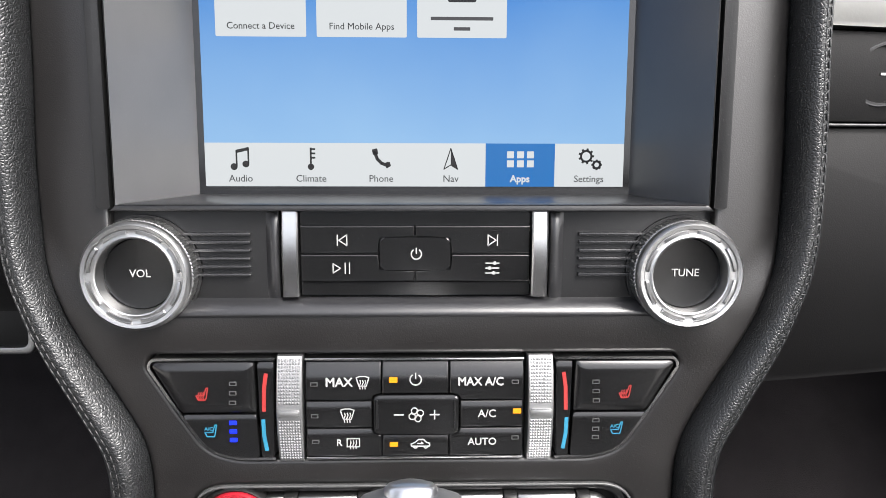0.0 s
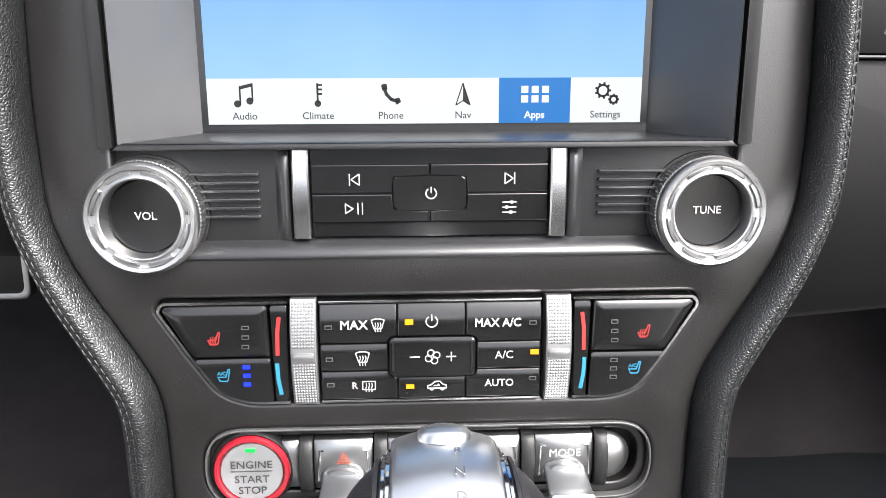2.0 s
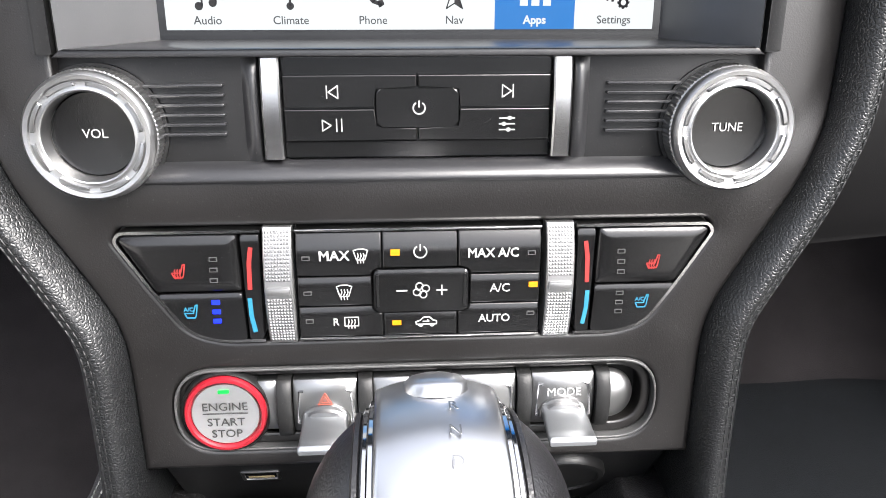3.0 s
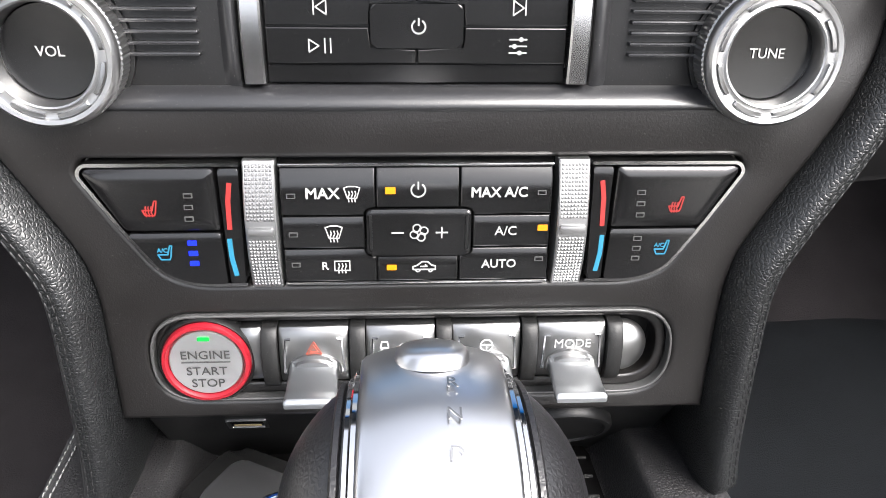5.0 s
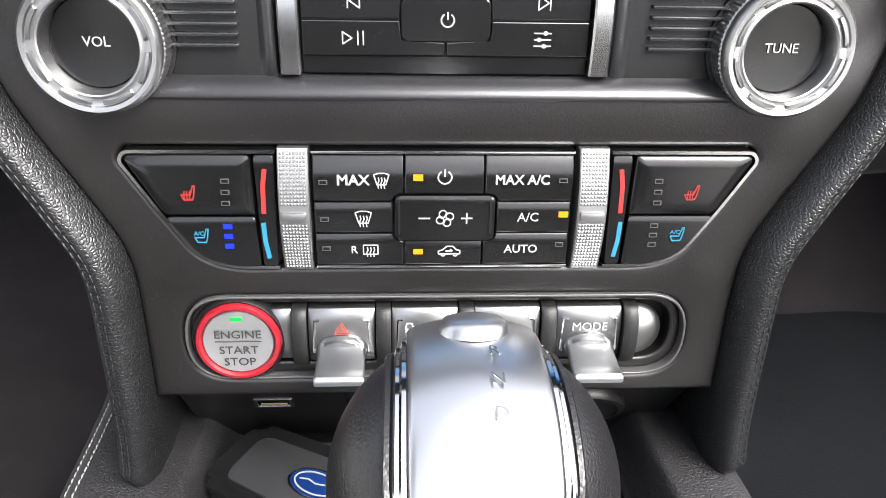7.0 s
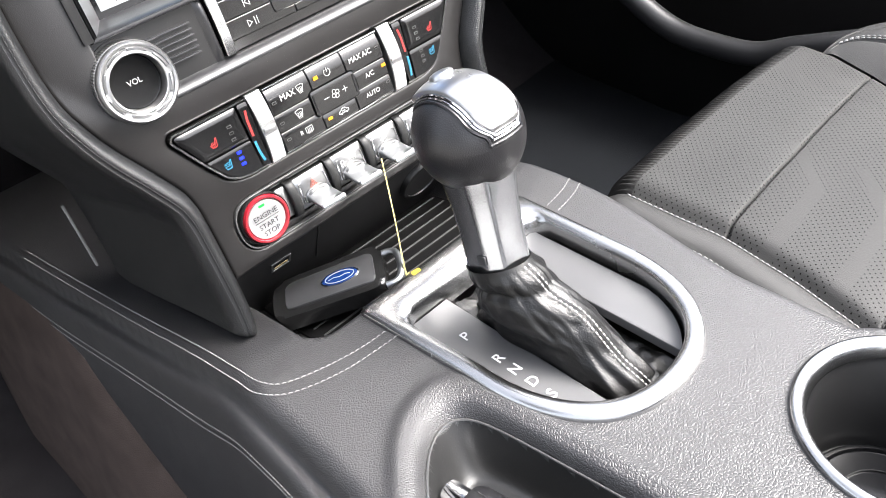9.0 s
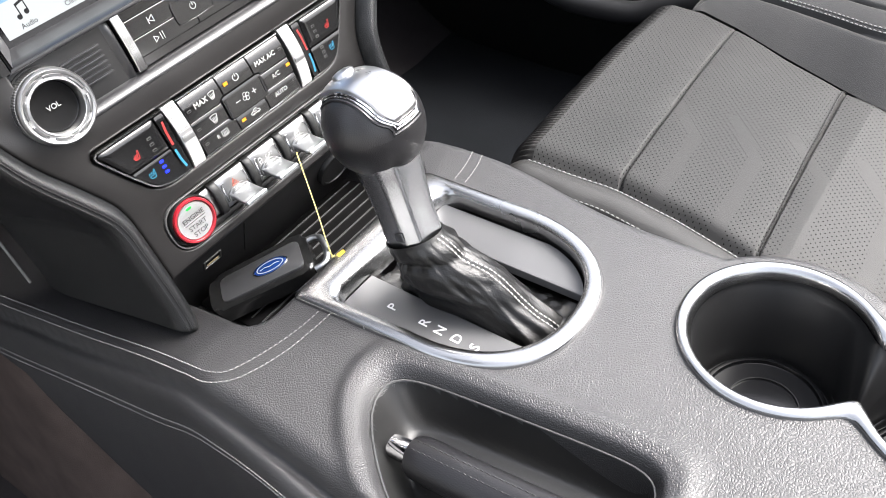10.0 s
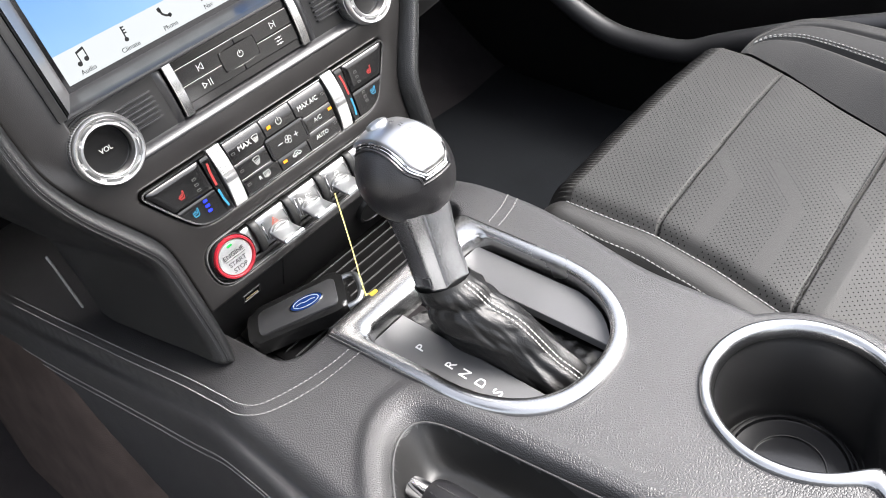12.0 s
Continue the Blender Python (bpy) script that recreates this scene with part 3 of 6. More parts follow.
def lit(name, low, high, strength, z0, z1):
    """A screen colour that glows, from low at height z0 to high at z1."""
    m = bpy.data.materials.new(name)
    m.use_nodes = True
    n, l = m.node_tree.nodes, m.node_tree.links
    b = n["Principled BSDF"]
    geo, sep, mp, mix = n.new("ShaderNodeNewGeometry"), n.new("ShaderNodeSeparateXYZ"), n.new("ShaderNodeMapRange"), n.new("ShaderNodeMix")
    cloud = n.new("ShaderNodeTexNoise")
    cloud.inputs["Scale"].default_value = 14
    cloud.inputs["Detail"].default_value = 3
    mix.data_type = "RGBA"
    l.new(geo.outputs["Position"], sep.inputs["Vector"])
    l.new(geo.outputs["Position"], cloud.inputs["Vector"])
    mp.inputs["From Min"].default_value, mp.inputs["From Max"].default_value = z0, z1
    add = n.new("ShaderNodeMath")
    add.operation = "MULTIPLY_ADD"
    add.inputs[1].default_value = 0.035
    l.new(cloud.outputs["Fac"], add.inputs[0])
    l.new(sep.outputs["Z"], add.inputs[2])
    l.new(add.outputs["Value"], mp.inputs["Value"])
    l.new(mp.outputs["Result"], mix.inputs["Factor"])
    mix.inputs["A"].default_value, mix.inputs["B"].default_value = (*low, 1), (*high, 1)
    b.inputs["Base Color"].default_value = (0.01, 0.01, 0.01, 1)
    b.inputs["Roughness"].default_value = 0.18
    b.inputs["Specular IOR Level"].default_value = 0.08
    l.new(mix.outputs["Result"], b.inputs["Emission Color"])
    b.inputs["Emission Strength"].default_value = strength
    return m


GLOW = 0.25
M["page_blue"] = lit("screen_blue", (0.33, 0.56, 0.80), (0.0, 0.18, 0.60), GLOW, 0.476, 0.577)
M["page_white"] = lit("screen_white", (0.67, 0.70, 0.70), (0.71, 0.74, 0.74), GLOW, 0.53, 0.66)
M["page_tab"] = lit("screen_tab_blue", (0.0, 0.155, 0.48), (0.0, 0.155, 0.48), GLOW, 0.53, 0.56)
M["page_ink"] = lit("screen_ink", (0.01, 0.01, 0.012), (0.01, 0.01, 0.012), GLOW, 0.53, 0.56)
M["page_grey"] = lit("screen_grey", (0.06, 0.06, 0.065), (0.06, 0.06, 0.065), GLOW, 0.53, 0.56)
SX = 0.0908
part("wallpaper", prism([(-SX, 0.5575), (SX, 0.5575), (SX, 0.6475), (-SX, 0.6475)], 0.0, 0.0002, pane), "page_blue", screen, "sky blue wallpaper", 0)
TABW = 2 * SX / 6
for i in range(6):
    part("menu_tab", prism([(-SX + TABW * i, 0.5388), (-SX + TABW * (i + 1), 0.5388), (-SX + TABW * (i + 1), 0.5575), (-SX + TABW * i, 0.5575)], 0.0, 0.00022, pane), "page_tab" if i == 4 else "page_white", screen, "blue highlighted tab" if i == 4 else "white menu tab", 0)
TX = [-SX + TABW * (i + 0.5) for i in range(6)]
for i, word in enumerate(("Audio", "Climate", "Phone", "Nav", "Apps", "Settings")):
    lettering(word, TX[i], 0.5421, 0.0029, pane, 0.0003, "tab_lettering", "page_white" if i == 4 else "page_grey", screen, bold=0.00012 if i == 4 else 0.00002)


def icon(lines, u, v, k, w, to, d, name, mat, parent, fills=()):
    """A pictogram of strokes and filled outlines, drawn in units of k about (u, v)."""
    bm = strokes([[(u + k * a, v + k * b) for a, b in line] for line in lines], w, to, d - 0.0001, d + 0.0001)
    for f in fills:
        prism([(u + k * a, v + k * b) for a, b in f], d - 0.0001, d + 0.0001, to, bm=bm)
    return part(name, bm, mat, parent, "", 0)


def arc(cx, cy, r, a0, a1, n=14):
    return [(cx + r * math.cos(radians(a0 + (a1 - a0) * i / n)), cy + r * math.sin(radians(a0 + (a1 - a0) * i / n))) for i in range(n + 1)]


IZ, IK = 0.5507, 0.0046
icon([[(-0.35, -0.7), (-0.35, 0.75), (0.75, 1.0), (0.75, -0.45)], [(-0.35, 0.6), (0.75, 0.85)]], TX[0], IZ, IK, 0.0007, pane, 0.0003, "note_icon", "page_ink", screen, [disc(-0.6, -0.75, 0.32, 16), disc(0.5, -0.5, 0.32, 16)])
icon([[(0, -0.7), (0, 1.0)], [(0, 0.9), (0.38, 0.9)], [(0, 0.5), (0.38, 0.5)], [(0, 0.1), (0.38, 0.1)]], TX[1], IZ, IK, 0.0008, pane, 0.0003, "thermometer_icon", "page_ink", screen, [disc(0, -0.75, 0.3, 16)])
icon([[(-0.6, 0.65), (-0.35, 0.0), (0.05, -0.4), (0.65, -0.62)]], TX[2], IZ, IK, 0.0014, pane, 0.0003, "handset_icon", "page_ink", screen, [rounded([(-0.85, 0.9), (-0.35, 1.0), (-0.25, 0.45), (-0.75, 0.35)], 0.1), rounded([(0.35, -0.35), (0.8, -0.25), (0.95, -0.65), (0.5, -0.9)], 0.1)])
icon([[(0, 1.0), (-0.65, -0.95), (0, -0.55), (0.65, -0.95), (0, 1.0)]], TX[3], IZ, IK, 0.00045, pane, 0.0003, "arrow_icon", "page_ink", screen, [[(0, 1.0), (0, -0.55), (0.65, -0.95)]])
for i in range(3):
    for j in range(2):
        icon([], TX[4], IZ, IK, 0.0005, pane, 0.0003, "grid_square", "page_white", screen, [box(-1.25 + 0.95 * i, -1.25 + 0.95 * i + 0.65, 0.1 - 0.85 * j, 0.75 - 0.85 * j, 0.02)])


def gear(cx, cy, r, teeth):
    lines = [arc(cx, cy, r, 0, 360, 28)]
    for i in range(teeth):
        a = 2 * math.pi * i / teeth
        lines.append([(cx + r * 1.05 * math.cos(a), cy + r * 1.05 * math.sin(a)), (cx + r * 1.4 * math.cos(a), cy + r * 1.4 * math.sin(a))])
    return lines


icon(gear(-0.3, 0.3, 0.5, 9) + gear(0.72, -0.5, 0.32, 8), TX[5], IZ, IK, 0.0009, pane, 0.0003, "gears_icon", "page_ink", screen)
for i, words in enumerate(("Connect a Device", "Find Mobile Apps", None)):
    u0 = -0.0842 + 0.0424 * i
    card = part("app_card", prism(rounded([(u0, 0.6019), (u0 + 0.038, 0.6019), (u0 + 0.038, 0.640), (u0, 0.640)], 0.0006), 0.0, 0.0004, pane), "page_white", screen, "white app tile", 0)
    if words:
        lettering(words, u0 + 0.019, 0.6062, 0.0027, pane, 0.0006, "tile_lettering", "page_ink", card)
    else:
        for z, w in ((0.6098, 0.0265), (0.6056, 0.007)):
            part("caption_bar", prism(box(u0 + 0.019 - w / 2, u0 + 0.019 + w / 2, z - 0.0007, z + 0.0007, 0.0003), 0.0004, 0.0006, pane), "page_grey", card, "", 0)
        part("badge", prism(rounded([(u0 + 0.013, 0.6165), (u0 + 0.025, 0.6165), (u0 + 0.025, 0.6185), (u0 + 0.013, 0.6185)], 0.001), 0.0004, 0.0006, pane), "page_ink", card, "dark rounded badge", 0)

# ---- radio buttons ----
radio = thing("radio_button_unit", (0, FACE + 0.006, 0.499), "black radio button unit between two satin silver bars", "radio controls")
part("tray", prism(box(-0.0523, 0.0523, 0.4982, 0.5323), -0.014, -0.0075, face), "gloss", radio, "gloss black tray")
for sgn in (-1, 1):
    rings = []
    for i in range(9):
        f = i / 8
        z = 0.4988 + 0.0333 * f
        d = -0.0025 + 0.0015 * math.sin(math.pi * f)
        a, b = sgn * 0.0451, sgn * 0.0513
        rings.append([face(a, z, -0.009), face(a, z, d - 0.0003), face(a + sgn * 0.0006, z, d + 0.0003), face(b - sgn * 0.0006, z, d + 0.0003), face(b, z, d - 0.0003), face(b, z, -0.009)])
    part("silver_bar", loft(rings), "ring_silver", radio, "satin silver bar")


def key_button(name, outline, parent, hi, mat="button", bevel=0.0004, label="", lean=0.0, steep=0.34):
    """A push button; with lean its upper part curves back over that height, to the slope steep."""
    bm = prism(outline, -0.0075, hi, face, bevel)
    top = max(v.co.z for v in bm.verts)
    if lean:
        for i in range(6):
            bmesh.ops.bisect_plane(bm, geom=bm.verts[:] + bm.edges[:] + bm.faces[:], plane_co=(0, 0, top - lean * (1 - i / 6)), plane_no=(0, 0, 1))
        for v in bm.verts:
            v.co.y += 0.5 / lean * steep * max(0.0, v.co.z - top + lean) ** 2
    return part(name, bm, mat, parent, label, 16 if lean else 0)


def pillow_button(name, corners, radii, parent, hi, w, drop):
    """A push button whose face swells gently from its edges: over the width w it rises by drop."""
    k = len(corners)
    area = sum(corners[i][0] * corners[(i + 1) % k][1] - corners[(i + 1) % k][0] * corners[i][1] for i in range(k))
    turn = 1 if area > 0 else -1
    mitres = []
    for i in range(k):
        p = Vector(corners[i])
        d0, d1 = (p - Vector(corners[i - 1])).normalized(), (Vector(corners[(i + 1) % k]) - p).normalized()
        n0, n1 = Vector((-d0.y, d0.x)) * turn, Vector((-d1.y, d1.x)) * turn
        mitres.append((n0 + n1) / (1 + n0.dot(n1)))
    rings = []
    for f in (-1, 0.0, 0.05, 0.12, 0.22, 0.34, 0.48, 0.62, 0.78, 1.0):
        h = -0.0075 if f < 0 else hi - drop * (1 - max(0.0, f)) ** 2.4
        inset = [tuple(Vector(p) + m * w * max(0.0, f)) for p, m in zip(corners, mitres)]
        rings.append([face(u, v, h) for u, v in rounded(inset, radii, 5)])
    return part(name, loft(rings), "button", parent, "", 60)


RH = -0.0042
key_button("blank_strip", box(-0.0445, 0.0445, 0.5267, 0.5316), radio, RH - 0.001)
key_button("blank_strip", box(-0.0445, 0.0445, 0.4990, 0.5041), radio, RH - 0.001)
b1 = key_button("previous_button", [(-0.0445, 0.5156), (-0.0145, 0.5156), (-0.0145, 0.5222), (-0.0005, 0.5222), (-0.0005, 0.5263), (-0.0445, 0.5263)], radio, RH)
b2 = key_button("next_button", [(0.0445, 0.5156), (0.0445, 0.5263), (0.0001, 0.5263), (0.0001, 0.5222), (0.0141, 0.5222), (0.0141, 0.5156)], radio, RH)
b3 = key_button("play_button", [(-0.0445, 0.5151), (-0.0145, 0.5151), (-0.0145, 0.5087), (-0.0005, 0.5087), (-0.0005, 0.5045), (-0.0445, 0.5045)][::-1], radio, RH)
b4 = key_button("sound_button", [(0.0445, 0.5151), (0.0141, 0.5151), (0.0141, 0.5087), (0.0001, 0.5087), (0.0001, 0.5045), (0.0445, 0.5045)], radio, RH)
b5 = key_button("power_button", box(-0.0139, 0.0135, 0.5091, 0.5218, 0.0018), radio, RH + 0.0003, bevel=0.0006)
K, W = 0.0026, 0.00042
icon([[(-0.7, -0.8), (-0.7, 0.8)], [(0.7, 0.8), (-0.5, 0), (0.7, -0.8), (0.7, 0.8)]], -0.0284, 0.5208, K, W, face, RH + 0.0002, "previous_icon", "white_ink", b1)
icon([[(0.7, -0.8), (0.7, 0.8)], [(-0.7, 0.8), (0.5, 0), (-0.7, -0.8), (-0.7, 0.8)]], 0.0300, 0.5208, K, W, face, RH + 0.0002, "next_icon", "white_ink", b2)
icon([[(-1.2, 0.7), (-0.1, 0), (-1.2, -0.7), (-1.2, 0.7)], [(0.6, 0.8), (0.6, -0.8)], [(1.25, 0.8), (1.25, -0.8)]], -0.0289, 0.5098, K, W, face, RH + 0.0002, "play_icon", "white_ink", b3)
icon([[(-1.0, a), (1.0, a)] for a in (0.75, 0, -0.75)], 0.0300, 0.5098, K, W, face, RH + 0.0002, "sliders_icon", "white_ink", b4, [disc(a, b, 0.28, 10) for a, b in ((0.35, 0.75), (-0.4, 0.0), (0.2, -0.75))])
POWER = [arc(0, 0, 0.85, 125, 415), [(0, 0.15), (0, 1.0)]]
icon(POWER, 0.0003, 0.5154, K * 0.9, 0.0005, face, RH + 0.0005, "power_icon", "white_ink", b5)

# ---- the two rotary knobs ----
def rotary_knob(x, z, word, label):
    base_y = FACE + 0.0055
    m = Matrix.Translation((x, base_y, z)) @ Matrix.Rotation(radians(90), 4, "X")
    k = thing("rotary_knob", (x, base_y, z), label, "knob", "rotary knobs")
    part("gap_ring", lathe([(0.0, 0.0), (0.0222, 0.0), (0.0222, 0.0012), (0.0, 0.0012)], m), "rubber", k)
    n = 180
    rings = []
    for r, h in ((0.0207, 0.0012), (0.0212, 0.002), (0.0212, 0.0086), (0.0206, 0.0092)):
        rings.append([m @ Vector(((r - (0.00035 if i % 2 and 0.0015 < h < 0.009 else 0)) * math.cos(2 * math.pi * i / n), (r - (0.00035 if i % 2 and 0.0015 < h < 0.009 else 0)) * math.sin(2 * math.pi * i / n), h)) for i in range(n)])
    part("knurled_skirt", loft(rings, True, False), "brushed", k, "finely knurled silver skirt", 20)
    part("rim", lathe([(0.0206, 0.0090), (0.0208, 0.0102), (0.0205, 0.0118), (0.0195, 0.0130), (0.0182, 0.0128), (0.0178, 0.0122), (0.0160, 0.0118), (0.0150, 0.0122), (0.0145, 0.0120), (0.0141, 0.0108), (0.0139, 0.0040)], m, 72, caps=False), "brushed", k, "satin silver rim")
    for i in range(8):
        a0 = 2 * math.pi * i / 8 + 0.1
        a1 = a0 + 2 * math.pi / 8 - 0.2
        ring = [(0.0175 * math.cos(a0 + (a1 - a0) * j / 8), 0.0175 * math.sin(a0 + (a1 - a0) * j / 8)) for j in range(9)] + [(0.0163 * math.cos(a1 - (a1 - a0) * j / 8), 0.0163 * math.sin(a1 - (a1 - a0) * j / 8)) for j in range(9)]
        part("rim_segment", prism(ring, 0.0112, 0.0128, lambda u, v, d: m @ Vector((u, v, d)), 0.0003), "silver", k, "raised satin segment")
    face_part = part("face", lathe([(0.0, 0.0), (0.0140, 0.0), (0.0140, 0.0050), (0.0134, 0.0058), (0.008, 0.0054), (0.0, 0.0053)], m, 48), "button", k, "black dusty face")
    lettering(word, x, z, 0.0029, lambda u, v, d: (u, base_y - d, v), 0.0057, "lettering", "white_ink", face_part, bold=0.00003)
    return k


rotary_knob(-0.1048, 0.5085, "VOL", "satin silver volume knob with a knurled edge and black face")
rotary_knob(0.1048, 0.5085, "TUNE", "satin silver tuning knob with a knurled edge and black face")

# ---- climate controls ----
clim = thing("climate_control_unit", (0, FACE, 0.433), "black climate control unit with chrome edge lines and silver thumbwheels", "climate controls")
inner = mirror(rounded([(0.0, 0.4341), (0.0713, 0.4341), (0.0820, 0.4380), (0.0927, 0.4538), (0.1041, 0.4724), (0.1022, 0.4759), (0.0, 0.4759)], [0, 0.006, 0.006, 0.003, 0.003, 0.003, 0])[1:-1])
part("tray", prism(inner, -0.014, -0.005, face), "gloss", clim, "gloss black tray")


def offset_strip(points, w, lo, hi):
    """A thin raised line of width w along an open polyline."""
    left, right = [], []
    for i, p in enumerate(points):
        a, b = Vector(points[max(i - 1, 0)]), Vector(points[min(i + 1, len(points) - 1)])
        d = (b - a).normalized()
        nrm = Vector((-d.y, d.x)) * w / 2
        left.append(tuple(Vector(p) + nrm))
        right.append(tuple(Vector(p) - nrm))
    rings = [[face(*l, lo), face(*l, hi), face(*r, hi), face(*r, lo)] for l, r in zip(left, right)]
    return loft(rings)


for sgn in (-1, 1):
    line = rounded([(0.0545, 0.4752), (0.1016, 0.4752), (0.1034, 0.4722), (0.0922, 0.4538), (0.0816, 0.4383), (0.0710, 0.4347), (0.0552, 0.4347)], [0, 0.0025, 0.0025, 0.004, 0.007, 0.007, 0], 5)
    part("chrome_line", offset_strip([(sgn * u, v) for u, v in line], 0.0011, -0.006, 0.0022), "fine_chrome", clim, "thin chrome edge line")
for z in (0.4751, 0.4348):
    part("chrome_line", prism(box(-0.0430, 0.0424, z - 0.0005, z + 0.0005, 0.0003), -0.006, 0.0022, face, 0.0003, 2), "fine_chrome", clim, "thin chrome edge line")
CH = 0.0030


def led(u, v, on, parent, d, w=0.0014, h=0.0008):
    bm = prism(box(u - w, u + w, v - h, v + h, 0.0002), d - 0.0001, d + 0.00015, face)
    part("lamp", bm, on or "dim_ink", parent, {"led_amber": "lit amber lamp", "led_blue": "lit blue lamp"}.get(on, "unlit lamp"), 0)
    if not on:
        part("lamp_window", prism(box(u - w * 0.75, u + w * 0.75, v - h * 0.6, v + h * 0.6, 0.0001), d, d + 0.0002, face), "button", parent, "", 0)


SEAT_ICON = [[(0.55, 1.0), (0.80, 1.0), (0.55, -0.45), (0.40, -0.80), (-0.65, -0.80), (-0.95, -0.15), (-0.70, -0.15), (0.20, -0.15), (0.55, 1.0)]]
HEAT = [[(a, -0.95), (a + 0.10, -0.72), (a - 0.06, -0.45), (a + 0.08, -0.15), (a - 0.04, 0.15), (a + 0.06, 0.35)] for a in (-0.55, -0.22, 0.11)]
for sgn in (-1, 1):
    upper = [(sgn * u, v) for u, v in ((0.1022, 0.4741), (0.0626, 0.4741), (0.0620, 0.4540), (0.0910, 0.4540))]
    lower = rounded([(sgn * u, v) for u, v in ((0.0905, 0.4532), (0.0620, 0.4532), (0.0612, 0.4357), (0.0708, 0.4357), (0.0806, 0.4390))], [0.001, 0.001, 0.001, 0.006, 0.006])
    strip = rounded([(sgn * u, v) for u, v in ((0.0611, 0.4741), (0.0549, 0.4741), (0.0556, 0.4357), (0.0603, 0.4357))], 0.0006)
    bu = pillow_button("seat_heat_button", upper, [0.0035, 0.0012, 0.0012, 0.0022], clim, CH + 0.0008, 0.0044, 0.0012)
    bl = key_button("seat_cool_button", lower, clim, CH + 0.0004, bevel=0.0007, lean=0.003)
    bs = key_button("temperature_strip", strip, clim, CH, bevel=0.0005, lean=0.0035)
    icon(SEAT_ICON, sgn * 0.0822, 0.4618, 0.0026, 0.00042, face, CH + 0.0010, "heated_seat_icon", "red_ink", bu)
    icon(HEAT, sgn * 0.0822, 0.4618, 0.0026, 0.00032, face, CH + 0.0010, "heat_waves_icon", "red_ink", bu)
    icon(SEAT_ICON, sgn * 0.0795, 0.4467, 0.0026, 0.00042, face, CH + 0.0006, "cooled_seat_icon", "blue_ink", bl)
    lettering("A/C", sgn * 0.0795 - 0.0010, 0.4477, 0.0014, face, CH + 0.0006, "lettering", "blue_ink", bl, bold=0.00004)
    for i in range(3):
        led(sgn * (0.0704 + 0.0002 * i), 0.4661 - 0.0038 * i, None, bu, CH + 0.0010)
        led(sgn * 0.0710, 0.4502 - 0.0035 * i, "led_blue" if sgn < 0 else None, bl, CH + 0.0006)
    red = [(sgn * u, v) for u, v in ((0.0578, 0.4698), (0.0587, 0.4640), (0.0590, 0.4545))]
    blue = [(sgn * u, v) for u, v in ((0.0594, 0.4513), (0.0592, 0.4446), (0.0582, 0.4385))]
    part("red_line", offset_strip(red, 0.0015, CH - 0.0001, CH + 0.0003), "red_ink", bs, "red warm line", 0)
    part("blue_line", offset_strip(blue, 0.0015, CH - 0.0001, CH + 0.0003), "blue_ink", bs, "blue cool line", 0)

    # knurled temperature thumbwheel
    cx = sgn * 0.0489

    def wheel(u, v, d, cx=cx):
        a = (v - 0.4549) / 0.0214
        return face(cx + u, v, 0.0042 * (1 - a * a) + 0.0014 + d)
    zs = [0.4335 + 0.0428 * i / 16 for i in range(17)]
    rings = [[wheel(-0.0049, z, -0.012), wheel(-0.0049, z, -0.0004), wheel(-0.0045, z, 0), wheel(0.0045, z, 0), wheel(0.0049, z, -0.0004), wheel(0.0049, z, -0.012)] for z in zs]
    w = part("thumbwheel", loft(rings), "wheel_metal", clim, "satin silver knurled thumbwheel")
    bm = bmesh.new()
    for i in range(8):
        for j in range(33):
            z = 0.4348 + 0.00125 * j
            if abs(z - 0.4545) < 0.0032:
                continue
            u = -0.00371 + 0.00106 * i
            base = [bm.verts.new(wheel(u + a * 0.00050, z + b * 0.00058, -0.0001)) for a, b in ((-1, -1), (1, -1), (1, 1), (-1, 1))]
            tip = bm.verts.new(wheel(u, z, 0.00050))
            for q in range(4):
                bm.faces.new((base[q], base[(q + 1) % 4], tip))
    part("knurling", bm, "wheel_metal", w, "rows of small pyramid points", 0, "stuff")
    part("index_bar", prism(box(-0.0040, 0.0040, 0.4530, 0.4560, 0.0006), -0.0006, 0.0009, wheel, 0.0004), "wheel_metal", w, "raised index bar")

GL = [-0.0428, -0.0135, -0.0131, 0.0128, 0.0132, 0.0422]
rows = [(0.4742, 0.4588), (0.4583, 0.4476), (0.4471, 0.4358)]


def climate_button(name, u0, u1, row, cut="", hi=CH):
    v1, v0 = row
    pts = [(u0, v0), (u1, v0), (u1, v1), (u0, v1)]
    if cut == "r":
        pts = [(u0, v0), (-0.0170, v0), (-0.0170, v1), (u0, v1)]
    if cut == "l":
        pts = [(0.0174, v0), (u1, v0), (u1, v1), (0.0174, v1)]
    if cut == "bc":
        pts = [(u0, 0.4613), (u1, 0.4613), (u1, v1), (u0, v1)]
    if cut == "tc":
        pts = [(u0, v0), (u1, v0), (u1, 0.4446), (u0, 0.4446)]
    if cut == "br":
        pts = [(u0, v0), (-0.0170, v0), (-0.0170, 0.4613), (u1, 0.4613), (u1, v1), (u0, v1)]
    if cut == "bl":
        pts = [(0.0174, v0), (u1, v0), (u1, v1), (u0, v1), (u0, 0.4613), (0.0174, 0.4613)]
    if cut == "tr":
        pts = [(u0, v0), (u1, v0), (u1, 0.4446), (-0.0170, 0.4446), (-0.0170, v1), (u0, v1)]
    if cut == "tl":
        pts = [(u0, v0), (u1, v0), (u1, v1), (0.0174, v1), (0.0174, 0.4446), (u0, 0.4446)]
    return key_button(name, pts, clim, hi, bevel=0.0005, lean=0.0085 if row is rows[0] else 0.0040, steep=0.55 if row is rows[0] else 0.4)


